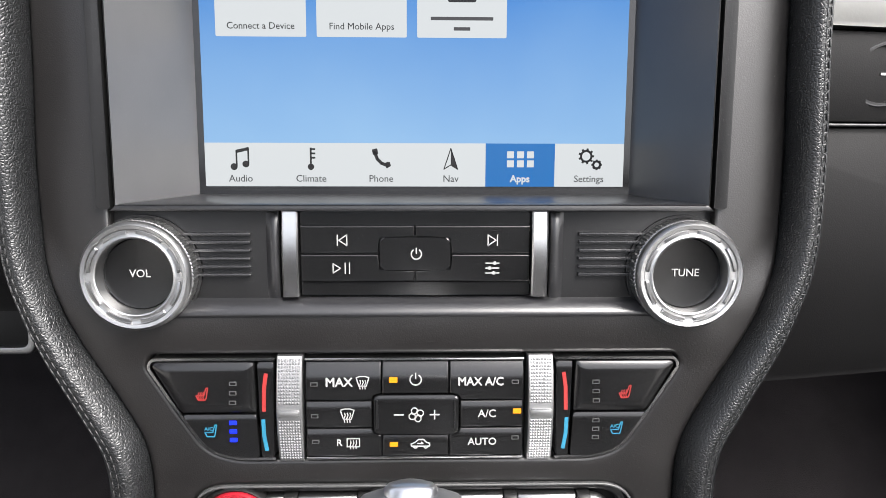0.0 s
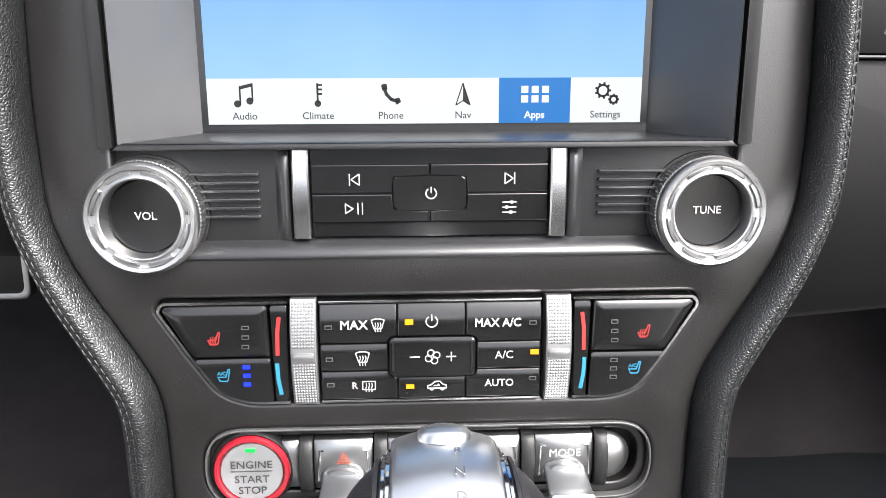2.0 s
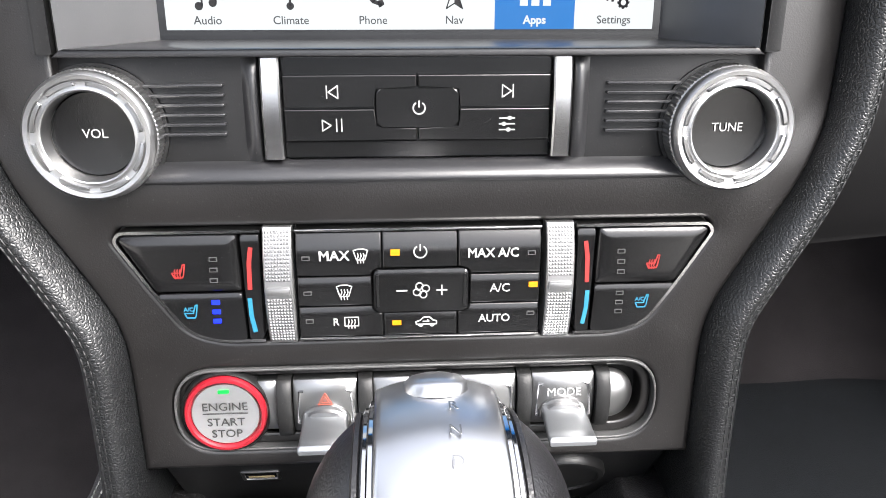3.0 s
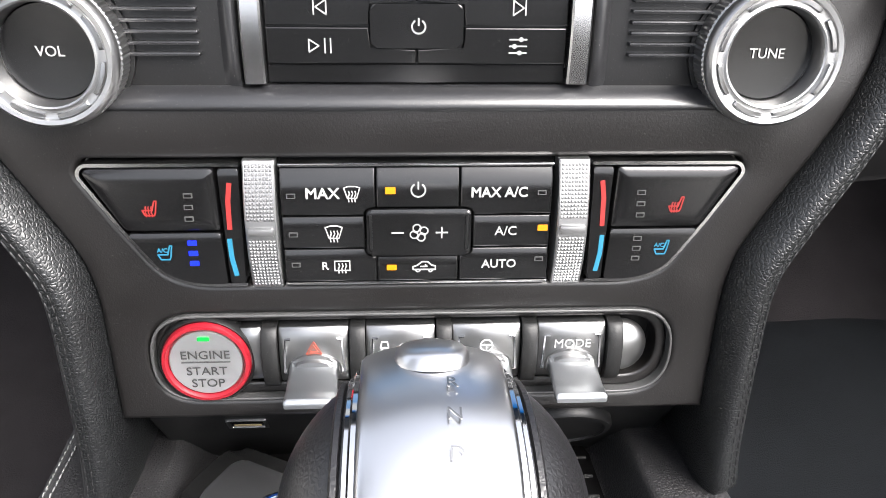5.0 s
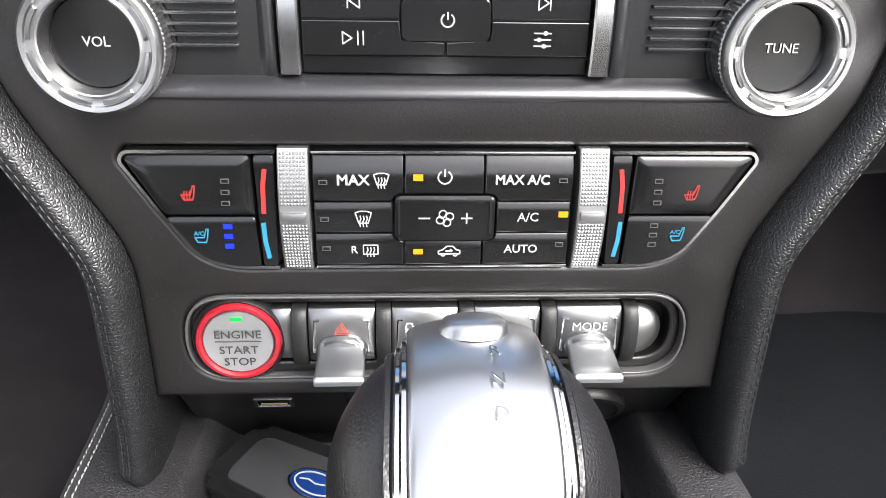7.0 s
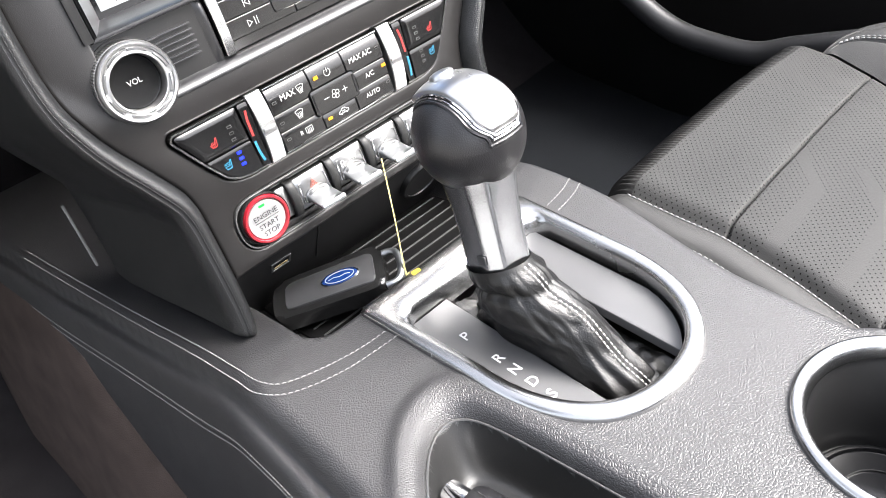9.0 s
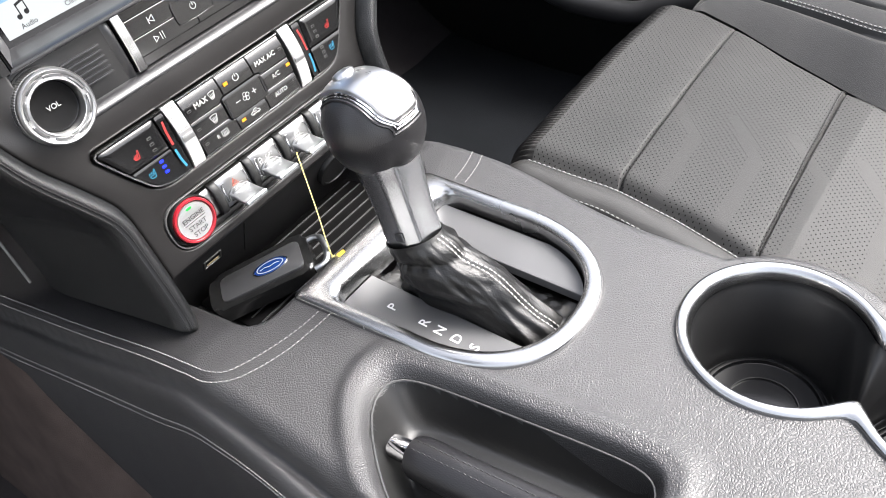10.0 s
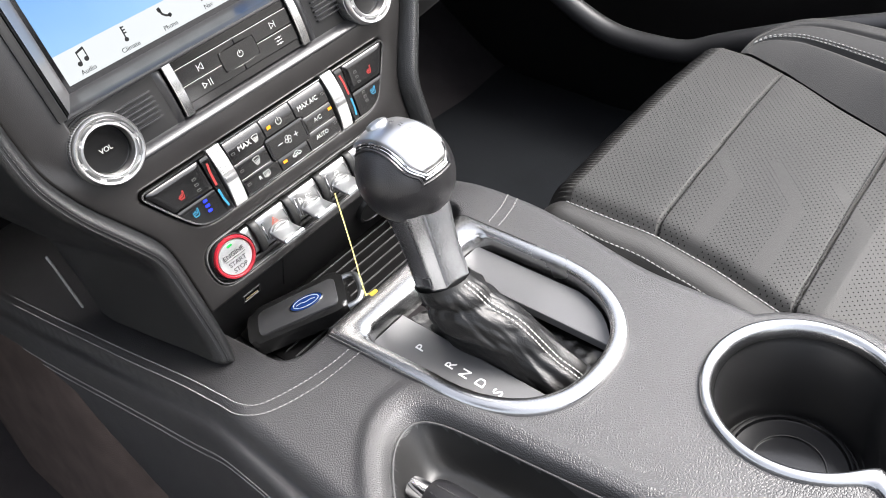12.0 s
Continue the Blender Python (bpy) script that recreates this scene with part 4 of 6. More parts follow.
c1 = climate_button("max_defrost_button", GL[0], GL[1], rows[0], "br")
c2 = climate_button("climate_power_button", GL[2], GL[3], rows[0], "bc")
c3 = climate_button("max_cool_button", GL[4], GL[5], rows[0], "bl")
c4 = climate_button("defrost_button", GL[0], GL[1], rows[1], "r")
c6 = climate_button("cool_button", GL[4], GL[5], rows[1], "l")
c7 = climate_button("rear_defrost_button", GL[0], GL[1], rows[2], "tr")
c8 = climate_button("recirculation_button", GL[2], GL[3], rows[2], "tc")
c9 = climate_button("auto_button", GL[4], GL[5], rows[2], "tl")
c5 = key_button("fan_rocker", box(-0.0163, 0.0167, 0.4452, 0.4607, 0.0016), clim, CH + 0.0008, bevel=0.0009, lean=0.003)
for sgn in (-1, 1):
    part("rocker_edge", prism(box(0.0002 + sgn * 0.0152 - 0.0004, 0.0002 + sgn * 0.0152 + 0.0004, 0.4472, 0.4590, 0.0003), CH + 0.0006, CH + 0.0012, face), "plastic_smooth", c5, "", 0)
LH = CH + 0.0002
lettering("MAX", -0.0298, 0.4660, 0.0034, face, LH, "lettering", "white_ink", c1, bold=0.00006)
SCREEN_ICON = [[(-0.95, 0.75), (-0.55, -0.55), (0.55, -0.55), (0.95, 0.75), (0.4, 0.95), (-0.4, 0.95), (-0.95, 0.75)]] + [[(a, 0.35), (a + 0.1, 0.0), (a - 0.08, -0.4), (a, -1.0)] for a in (-0.38, 0.0, 0.38)]
icon(SCREEN_ICON, -0.0206, 0.4660, 0.0026, 0.0004, face, LH, "windscreen_icon", "white_ink", c1)
led(-0.0394, 0.4654, None, c1, LH)
led(-0.0087, 0.4670, "led_amber", c2, LH, 0.0016, 0.0011)
icon(POWER, 0.0, 0.4671, 0.0026, 0.0005, face, LH, "power_icon", "white_ink", c2)
lettering("MAX A/C", 0.0254, 0.4661, 0.0032, face, LH, "lettering", "white_ink", c3, wide=0.95, bold=0.00006)
led(0.0389, 0.4660, None, c3, LH)
icon(SCREEN_ICON, -0.0267, 0.4527, 0.0028, 0.0004, face, LH, "windscreen_icon", "white_ink", c4)
led(-0.0394, 0.4525, None, c4, LH)
lettering("A/C", 0.0280, 0.4530, 0.0030, face, LH, "lettering", "white_ink", c6, bold=0.00003)
led(0.0398, 0.4541, "led_amber", c6, LH, 0.0016, 0.0010)
lettering("R", -0.0300, 0.4414, 0.0026, face, LH, "lettering", "white_ink", c7, bold=0.00003)
icon([[(-1.1, -0.7), (1.1, -0.7), (1.1, 0.8), (-1.1, 0.8), (-1.1, -0.7)]] + [[(a, 0.4), (a + 0.1, 0.0), (a - 0.08, -0.4), (a, -1.1)] for a in (-0.5, 0.0, 0.5)], -0.0245, 0.4414, 0.0022, 0.0004, face, LH, "rear_window_icon", "white_ink", c7)
led(-0.0392, 0.4420, None, c7, LH)
led(-0.0086, 0.4407, "led_amber", c8, LH, 0.0016, 0.0009)
icon([[(-1.5, -0.35), (-1.55, 0.05), (-0.9, 0.3), (-0.35, 0.8), (0.5, 0.8), (0.95, 0.3), (1.5, 0.15), (1.5, -0.35), (-1.5, -0.35)], [(-0.5, 0.1), (0.4, 0.1), (0.15, 0.35)], arc(-0.85, -0.4, 0.28, 180, 360, 6), arc(0.85, -0.4, 0.28, 180, 360, 6)], 0.0019, 0.4407, 0.0024, 0.00042, face, LH, "car_icon", "mark", c8)
lettering("AUTO", 0.0262, 0.4415, 0.0028, face, LH, "lettering", "white_ink", c9, bold=0.00006)
led(0.0392, 0.4432, None, c9, LH)
FH = CH + 0.0010
icon([[(-1, 0), (1, 0)]], -0.0066, 0.4531, 0.0018, 0.0005, face, FH, "minus_sign", "white_ink", c5)
icon([[(-1, 0), (1, 0)], [(0, -1), (0, 1)]], 0.0074, 0.4531, 0.0018, 0.0005, face, FH, "plus_sign", "white_ink", c5)
fan = []
for i in range(4):
    a = math.pi / 2 * i + 0.4
    fan.append([(0.15 * math.cos(a), 0.15 * math.sin(a))] + [(0.55 * math.cos(a) + 0.42 * math.cos(a + b), 0.55 * math.sin(a) + 0.42 * math.sin(a + b)) for b in (-1.6, -0.8, 0.0, 0.8, 1.6, 2.4)] + [(0.15 * math.cos(a), 0.15 * math.sin(a))])
icon(fan, 0.0002, 0.4531, 0.0031, 0.0004, face, FH, "fan_icon", "white_ink", c5)

# ---- start button and toggle row ----
row_bed = thing("toggle_bed", (0, FACE, 0.388), "black capsule-shaped recess that holds the toggle switches", "switch bed")
cap_in = rounded([(-0.0896, 0.3898), (0.0882, 0.3898), (0.0882, 0.4216), (-0.0896, 0.4216)], 0.0158, 10)
part("back_plate", prism(capsule, -0.0155, -0.012, face), "plastic_smooth", row_bed)
part("rim", plate(capsule, [cap_in], -0.0035, 0.0008, face, 0.0004), "edge_highlight", row_bed, "raised satin rim")
inset = rounded([(-0.0872, 0.3943), (0.0842, 0.3943), (0.0842, 0.4183), (-0.0872, 0.4183)], 0.0118, 10)
part("sloping_surround", plate(cap_in, [inset], -0.012, -0.0025, face, 0.0012), "plastic", row_bed)

start = thing("engine_start_button", (-0.0718, FACE - 0.002, 0.390), "round brushed engine start button in a red ring", "button")
ms = Matrix.Translation((-0.0718, FACE, 0.4045)) @ Matrix.Rotation(radians(90), 4, "X")
part("collar", lathe([(0.0161, -0.006), (0.0164, 0.0006), (0.0157, 0.0016), (0.0150, 0.0010), (0.0150, -0.006)], ms, 56, caps=False), "plastic_smooth", start)
part("red_ring", lathe([(0.0150, -0.006), (0.0150, 0.0022), (0.0145, 0.0032), (0.0134, 0.0033), (0.0127, 0.0022), (0.0126, -0.002)], ms, 56, caps=False), "red", start, "glossy red ring")
cap_s = part("cap", lathe([(0.0, -0.004), (0.0126, -0.004), (0.0126, 0.0016), (0.0121, 0.0023), (0.006, 0.0020), (0.0, 0.0019)], ms, 48), "start_cap", start, "brushed silver cap")
for word, z, sz in (("ENGINE", 0.4076, 0.0031), ("START", 0.4013, 0.0031), ("STOP", 0.3965, 0.0031)):
    lettering(word, -0.0718, z, sz, face, 0.0026, "lettering", "grey_ink", cap_s, wide=1.05)
part("divider_line", prism(box(-0.0800, -0.0636, 0.4047, 0.4050, 0.0001), 0.002, 0.0026, face), "grey_ink", cap_s, "", 0)
part("lamp", prism(box(-0.0738, -0.0698, 0.4131, 0.4145, 0.0005), 0.0020, 0.0026, face), "led_green", cap_s, "lit green lamp", 0)


def barrel(u0, u1, z0, z1, bulge, base, r=0.0004):
    """A bar between u0 and u1 whose front is a smooth horizontal barrel."""
    rings = []
    for i in range(2):
        ring = [face(0, z0, -0.012)]
        for j in range(13):
            a = math.pi * j / 12
            ring.append(face(0, (z0 + z1) / 2 - (z1 - z0) / 2 * math.cos(a), base + bulge * math.sin(a)))
        ring.append(face(0, z1, -0.012))
        rings.append(ring)
    out = []
    for u, inset in ((u0, 0.7), (u0 + r, 0.0), (u1 - r, 0.0), (u1, 0.7)):
        out.append([(u, y + inset * r, z) for _, y, z in rings[0]])
    return loft(out)


for u in (-0.0502, -0.0206, 0.0088, 0.0382, 0.0678):
    dv = thing("switch_divider", (u, FACE, 0.394), "black ribbed divider between toggle switches", "divider", "switch dividers")
    part("rib", barrel(u - 0.0026, u + 0.0026, 0.3940, 0.4172, 0.0045, 0.0005, 0.0008), "rubber", dv)

TOGGLES = (-0.0354, -0.0060, 0.0234, 0.0530)
for i, u in enumerate(TOGGLES):
    tg = thing("toggle_switch", (u, FACE, 0.394), ("chrome toggle switch with an orange hazard triangle", "chrome toggle switch marked with a skidding car and OFF", "chrome toggle switch marked with a steering wheel", "chrome toggle switch marked MODE")[i], "switch", "toggle switches")
    barrel_part = part("barrel", barrel(u - 0.0117, u + 0.0117, 0.3950, 0.4166, 0.0030, -0.0008), "silver", tg, "satin silver barrel")
    for sgn in (-1, 1):
        part("bracket", offset_strip([(u + sgn * 0.0078, 0.4128), (u + sgn * 0.0095, 0.4128), (u + sgn * 0.0102, 0.400), (u + sgn * 0.0085, 0.400)], 0.0005, 0.001, 0.0026), "chrome", tg, "", 0)
    # arched collar, then the paddle, a little hollow with a raised lip at its tip
    for k, (hw, top, d0, d1) in enumerate(((0.0092, 0.4074, 0.0, 0.0036), (0.0084, 0.4060, 0.0028, 0.0058))):
        arch = [(u + hw * math.cos(math.pi * j / 16), 0.3996 + (top - 0.3996) * math.sin(math.pi * j / 16) ** 0.7) for j in range(17)]
        part("collar", prism(arch, d0, d1, face, 0.0009, 3), "silver", tg, "arched satin collar")
    rings = []
    for f, hw, y, z, th in ((0.0, 0.0082, 0.002, 0.4024, 0.0022), (0.12, 0.0083, 0.006, 0.4021, 0.0017), (0.3, 0.0084, 0.010, 0.4013, 0.0012), (0.6, 0.0085, 0.0155, 0.4003, 0.0010), (0.86, 0.0087, 0.0194, 0.4000, 0.0010), (0.92, 0.0087, 0.0204, 0.4002, 0.0014), (0.97, 0.0086, 0.0214, 0.3999, 0.0013), (1.0, 0.0083, 0.0219, 0.3995, 0.0008)):
        ring = []
        for du, dz in rounded([(-hw, -th), (hw, -th), (hw, th), (-hw, th)], min(th, 0.0014) * 0.9, 3):
            crown = 0.0012 * max(0.0, 1 - 2.2 * f) * (1 - (du / hw) ** 2) if dz > 0 else 0
            ring.append((u + du, FACE - y, z + dz + crown))
        rings.append(ring)
    part("paddle", loft(rings), "paddle", tg, "satin silver paddle")
    to_b = lambda uu, v, d: face(uu, v, d + 0.0030 * math.sin(math.acos(max(-1, min(1, (0.4058 - v) / 0.0108)))) - 0.0008)
    if i == 0:
        icon([[(-1, -0.8), (1, -0.8), (0, 0.9), (-1, -0.8)], [(-0.5, -0.5), (0.5, -0.5), (0, 0.35), (-0.5, -0.5)]], u, 0.4094, 0.0026, 0.00026, to_b, 0.0003, "hazard_icon", "orange_ink", barrel_part)
    elif i == 1:
        icon([[(-0.6, 0.2), (-0.4, 0.9), (0.4, 0.9), (0.6, 0.2), (0.6, -0.1), (-0.6, -0.1), (-0.6, 0.2)], [(-0.4, -0.3), (-0.6, -0.6), (-0.3, -0.8), (-0.5, -1.1)], [(0.4, -0.3), (0.2, -0.6), (0.5, -0.8), (0.3, -1.1)]], u - 0.0055, 0.4093, 0.0022, 0.0005, to_b, 0.0003, "skid_icon", "mark", barrel_part)
        lettering("OFF", u + 0.0024, 0.4093, 0.0025, to_b, 0.0003, "lettering", "mark", barrel_part)
    elif i == 2:
        icon([arc(0, 0, 0.95, 0, 360, 20), [(-0.9, 0.1), (0.9, 0.1)], [(0, 0.0), (0, -0.9)]], u, 0.4093, 0.0022, 0.0005, to_b, 0.0003, "wheel_icon", "mark", barrel_part)
    else:
        lettering("MODE", u + 0.0002, 0.4093, 0.0030, to_b, 0.0003, "lettering", "mark", barrel_part, wide=1.05)
end = thing("switch_end_cap", (0.0745, FACE, 0.396), "satin silver half-round cap at the end of the toggle row", "end cap")
rings = []
for i in range(8):
    a = math.pi / 2 * i / 7
    hw = 0.0102 * math.cos(a) + 0.0002
    rings.append([face(0.0706 + 0.0100 * math.sin(a), 0.4060 - hw * math.cos(math.pi * j / 12), -0.003 + 0.0062 * math.cos(a) * math.sin(math.pi * j / 12)) for j in range(13)])
part("dome", loft(rings, False, False), "silver", end)
left_cap = thing("switch_spacer", (-0.0545, FACE, 0.395), "satin silver spacer beside the start button", "spacer")
part("barrel", barrel(-0.0600, -0.0530, 0.3955, 0.4162, 0.0028, -0.0015), "silver", left_cap)

for ob in scene.objects:  # the whole row sits a little higher in its bed
    if not ob.parent and ob.name.split(".")[0] in ("engine_start_button", "switch_divider", "toggle_switch", "switch_end_cap", "switch_spacer"):
        ob.matrix_basis = ob.matrix_basis @ Matrix.Translation((0, 0, 0.0010))


# ---- padded leather edges of the centre stack ----
def bolster_path():
    return spline([(0.1075, 0.343), (0.1055, 0.352), (0.1043, 0.366)] + EDGE_POINTS, 6)


SECTION = [(-0.0004, -0.02), (0.0002, -0.0005), (0.0014, 0.0038), (0.0030, 0.0076), (0.0048, 0.0100), (0.0066, 0.0111), (0.0084, 0.0110), (0.0094, 0.0100), (0.0102, 0.0094), (0.0112, 0.0096), (0.0126, 0.0086), (0.0144, 0.0056), (0.0156, 0.0010), (0.0162, -0.006), (0.0172, -0.018), (0.0195, -0.04), (0.0245, -0.08), (0.030, -0.13), (0.030, -0.16), (0.006, -0.16)]


def bolster(sgn, label):
    th = thing("padded_edge", (sgn * 0.11, 0.29, 0.343), label, "trim pad", "padded edges of the centre stack")
    path = bolster_path()
    rings, seam, seam2 = [], [], []
    for i, p in enumerate(path):
        a, b = Vector(path[max(i - 1, 0)]), Vector(path[min(i + 1, len(path) - 1)])
        d = (b - a).normalized()
        nrm = Vector((d.y, -d.x))
        k = 1.0 - 0.22 * smoothstep(0.43, 0.54, p[1])
        end = min(1.0, 0.45 + i * 0.12)
        ring = []
        for o, h in SECTION:
            o2, h2 = o * (1 + (k - 1) * float(np.interp(h, [-0.08, -0.04, -0.018, -0.006], [0.45, 0.6, 0.8, 1.0]))) * end, h * (k if h > 0 else 1.0) * end
            q = Vector(p) + nrm * o2
            ring.append((sgn * q.x, FACE - h2, q.y))
        rings.append(ring)
        for lst, o, h in ((seam, 0.0115, 0.0094), (seam2, 0.0090, 0.0104)):
            q = Vector(p) + nrm * (o * k * end)
            lst.append((sgn * q.x, FACE - h * k * end - 0.0002, q.y))
    part("pad", loft(rings), "leather_soft", th, "", 60)
    part("second_stitching", stitches(seam2[4:], 0.0030, 0.0008, 0.00036, lift=0.0), "thread_dark", th, "dark double stitching", 40, "stuff")
    part("stitching", stitches(seam[4:], 0.0030, 0.0008, 0.00036, lift=0.0), "thread_dark", th, "dark double stitching", 40, "stuff")
    return th


left_pad = bolster(-1, "black padded leather edge with dark stitching")
bolster(1, "black padded leather edge with dark stitching")
part("piping", tube(spline([(-0.1448, 0.4375, 0.422), (-0.1444, 0.4400, 0.412), (-0.1440, 0.4446, 0.3948), (-0.1436, 0.4500, 0.379), (-0.1432, 0.4547, 0.365)], 5), 0.0011, 8), "thread", left_pad, "thin pale edge piping")

# ---- console ----
CUP = [(0.056, -0.025), (0.056, -0.115)]
CUP_R = 0.0535


def cup_field(x, y):
    """Distance from the nearer cup's middle, blended softly between the two."""
    k = 0.0045
    return -k * math.log(sum(math.exp(-math.hypot(x - cx, y - cy) / k) for cx, cy in CUP))


def brake_recess(x, y):
    """How far inside the hand brake recess a place lies, in metres."""
    right = (-0.0565 - 0.13 * y) - x
    front = 0.147 - y
    diag = ((x + 0.087) * 0.77 - (y - 0.150) * 0.64)
    left = x + 0.139
    rear = y + 0.005
    d = [right, front, diag, left, rear]
    k = 0.010
    return 0.0065 - k * math.log(sum(math.exp(-v / k) for v in d))


def pocket_depth(x, y):
    dx, dy = abs(x + 0.004) - (0.0885 - 0.016), abs(y - 0.34) - (0.10 - 0.016)
    return 0.016 - math.hypot(max(dx, 0), max(dy, 0)) - min(max(dx, dy), 0)


TOP_Y = [0.235, 0.256, 0.28, 0.30, 0.33, 0.36, 0.40, 0.46, 0.52, 0.59, 0.76]
TOP_Z = [0.3446, 0.3472, 0.3470, 0.3460, 0.3446, 0.3440, 0.3448, 0.3480, 0.3500, 0.3534, 0.362]
SEAM_X = [-0.1325, -0.1340, -0.1355, -0.1370, -0.1395, -0.1420, -0.1467, -0.1532, -0.1606, -0.1673, -0.185]


def top_z(y):
    """Height of the console's top: it slopes up, then levels off under the dashboard."""
    return BASE + SLOPE * y if y < 0.235 else float(np.interp(y, TOP_Y, TOP_Z))


def left_edge(y):
    back = -0.143 - 0.008 * smoothstep(0.2, 0.0, y)
    return back + (float(np.interp(y, TOP_Y, SEAM_X)) - 0.0078 - back) * smoothstep(0.235, 0.30, y)


def right_edge(y):
    x = 0.103 + 0.019 * smoothstep(0.08, 0.21, y)
    for cx, cy in CUP:
        q = 0.067 ** 2 - (y - cy) ** 2
        if q > 0:
            x = max(x, cx + math.sqrt(q))
    return x


AHEAD_Z = [-0.012, -0.0165, -0.0170, -0.018, -0.025, -0.045, -0.066, -0.080, -0.105, -0.16, -0.34]
LEFT_Q = [0, 0.002, 0.004, 0.007, 0.010, 0.0135, 0.0165, 0.019, 0.022, 0.026, 0.036]
LEFT_Z = [-0.012, -0.0165, -0.0170, -0.0145, -0.0145, -0.0175, -0.024, -0.036, -0.065, -0.13, -0.34]


def console_top(x, y):
    z = top_z(y)
    dl, dr = x - left_edge(y), right_edge(y) - x
    r = 0.012
    for d in (dl, dr):
        if 0 <= d < r:
            z -= r - math.sqrt(r * r - (r - d) ** 2)
    if dl < 0:
        k = smoothstep(0.14, 0.31, y)
        z += (1 - k) * float(np.interp(-dl, LEFT_Q, LEFT_Z)) + k * float(np.interp(-dl, LEFT_Q, AHEAD_Z))
    elif dr < 0:
        z += -0.012 - min(0.25, -dr * 9)
    b = brake_recess(x, y)
    z -= 0.036 * smoothstep(-0.006, 0.010, b)
    z += 0.0022 * math.exp(-((b + 0.012) / 0.005) ** 2) * (1 if dl > 0.004 else 0)
    p = pocket_depth(x, y)
    if p > -0.006:
        z = z + (0.322 - z) * smoothstep(-0.005, 0.006, p)
    return max(z, 0.02)


RING_CX = 0.0110


def ring_outline(hw, front, back, corner):
    """The D-shaped outline of the shifter surround: square to the front, rounded to the rear."""
    pts = []
    side_y = 0.150
    for i in range(41):
        a = math.pi * i / 40
        c, s = math.cos(a), math.sin(a)
        pts.append((RING_CX - hw * math.copysign(abs(c) ** 0.85, c), side_y - (side_y - back) * abs(s) ** 0.9))
    cor = []
    for i in range(9):
        a = math.pi / 2 * i / 8
        cor.append((RING_CX + hw - corner + corner * math.cos(a), front - corner + corner * math.sin(a)))
    pts += cor
    pts += [(RING_CX + (hw - corner) * (1 - 2 * f), front) for f in (0.25, 0.5, 0.75)]
    pts += [(2 * RING_CX - x, y) for x, y in reversed(cor)]
    return [(x - (0.006 * smoothstep(0.15, 0.235, y) if x < -0.03 else 0.0), y) for x, y in pts]


def in_ring(x, y):
    if y > 0.150:
        return abs(x - RING_CX) < 0.060 and y < 0.222
    u, v = abs(x - RING_CX) / 0.060, (0.150 - y) / 0.075
    return u < 1 and v < 1 and u ** (2 / 0.85) + v ** (2 / 0.9) < 0.97


def console_gap(x, y):
    return in_ring(x, y) or cup_field(x, y) < CUP_R - 0.004


console = thing("floor_console", (0, 0.1, 0.0), "black grained leather floor console with grey double stitching", "console")
gx = [-0.215 + 0.0016 * i for i in range(226)]
gy = [-0.36 + 0.0020 * i for i in range(560)]
part_mesh("leather_top", sheet(lambda u, v: (u, v, console_top(u, v)), gx, gy, console_gap), "leather", console, "black grained leather cover", 75)


def on_top(points, lift=0.0003):
    return [(x, y, console_top(x, y) + lift) for x, y in spline(points, 8)]


SEAMS = [
    [(-0.062, 0.2125), (-0.078, 0.2135), (-0.096, 0.217), (-0.115, 0.223), (-0.127, 0.2295), (-0.1325, 0.240), (-0.1345, 0.256), (-0.1370, 0.30), (-0.1412, 0.35), (-0.1490, 0.42), (-0.158, 0.50), (-0.1673, 0.59)],
    [(-0.060, 0.2045), (-0.076, 0.2055), (-0.096, 0.208), (-0.117, 0.2145), (-0.131, 0.223), (-0.138, 0.237), (-0.1395, 0.256), (-0.1420, 0.30), (-0.1462, 0.35), (-0.1540, 0.42), (-0.1630, 0.50), (-0.1723, 0.59)],
    [(0.083, 0.213), (0.095, 0.2145), (0.108, 0.2175), (0.117, 0.222), (0.1195, 0.225)],
    [(0.083, 0.204), (0.095, 0.2055), (0.108, 0.2085), (0.117, 0.213), (0.1195, 0.2155)],
]
for seam in SEAMS:
    part("stitching", stitches(on_top(seam), 0.0029, 0.0008, 0.00037), "thread", console, "grey stitching", 40, "stuff")
for drop in (0.0, 0.0009):
    low = []
    for y in (0.586, 0.514, 0.428, 0.365, 0.33, 0.30, 0.26, 0.225, 0.19, 0.15, 0.10, 0.0, -0.15):
        q = 0.0135 + drop + 0.003 * smoothstep(0.25, 0.1, y)
        low.append((left_edge(y) - q - 0.0004, y, console_top(left_edge(y) - q, y) + 0.0003))
    part("stitching", stitches(spline(low, 8), 0.0030, 0.0009, 0.00044, lift=0), "thread", console, "grey stitching along the side", 40, "stuff")


def carpet_side(s, y):
    drop = float(np.interp(y, [0.30, 0.40, 0.45, 0.50, 0.56, 0.70], [0.225, 0.190, 0.130, 0.062, 0.040, 0.036]))
    x0 = left_edge(y) - float(np.interp(drop, [-h for h in AHEAD_Z], LEFT_Q)) + 0.0012
    top = top_z(y) - drop + 0.004 * noise.noise(Vector((y * 14, 0, 5)))
    z = -0.2 + (top + 0.2) * s
    return (x0 - 0.10 * (1 - s) ** 0.8 - 0.003 * noise.noise(Vector((y * 20, s * 12, 2))) * (1 - s), y, z)


part_mesh("carpet_side", sheet(carpet_side, [i / 40 for i in range(41)], [-0.36 + 0.02 * i for i in range(62)]), "carpet", console, "dark brown carpet up the side", 75)

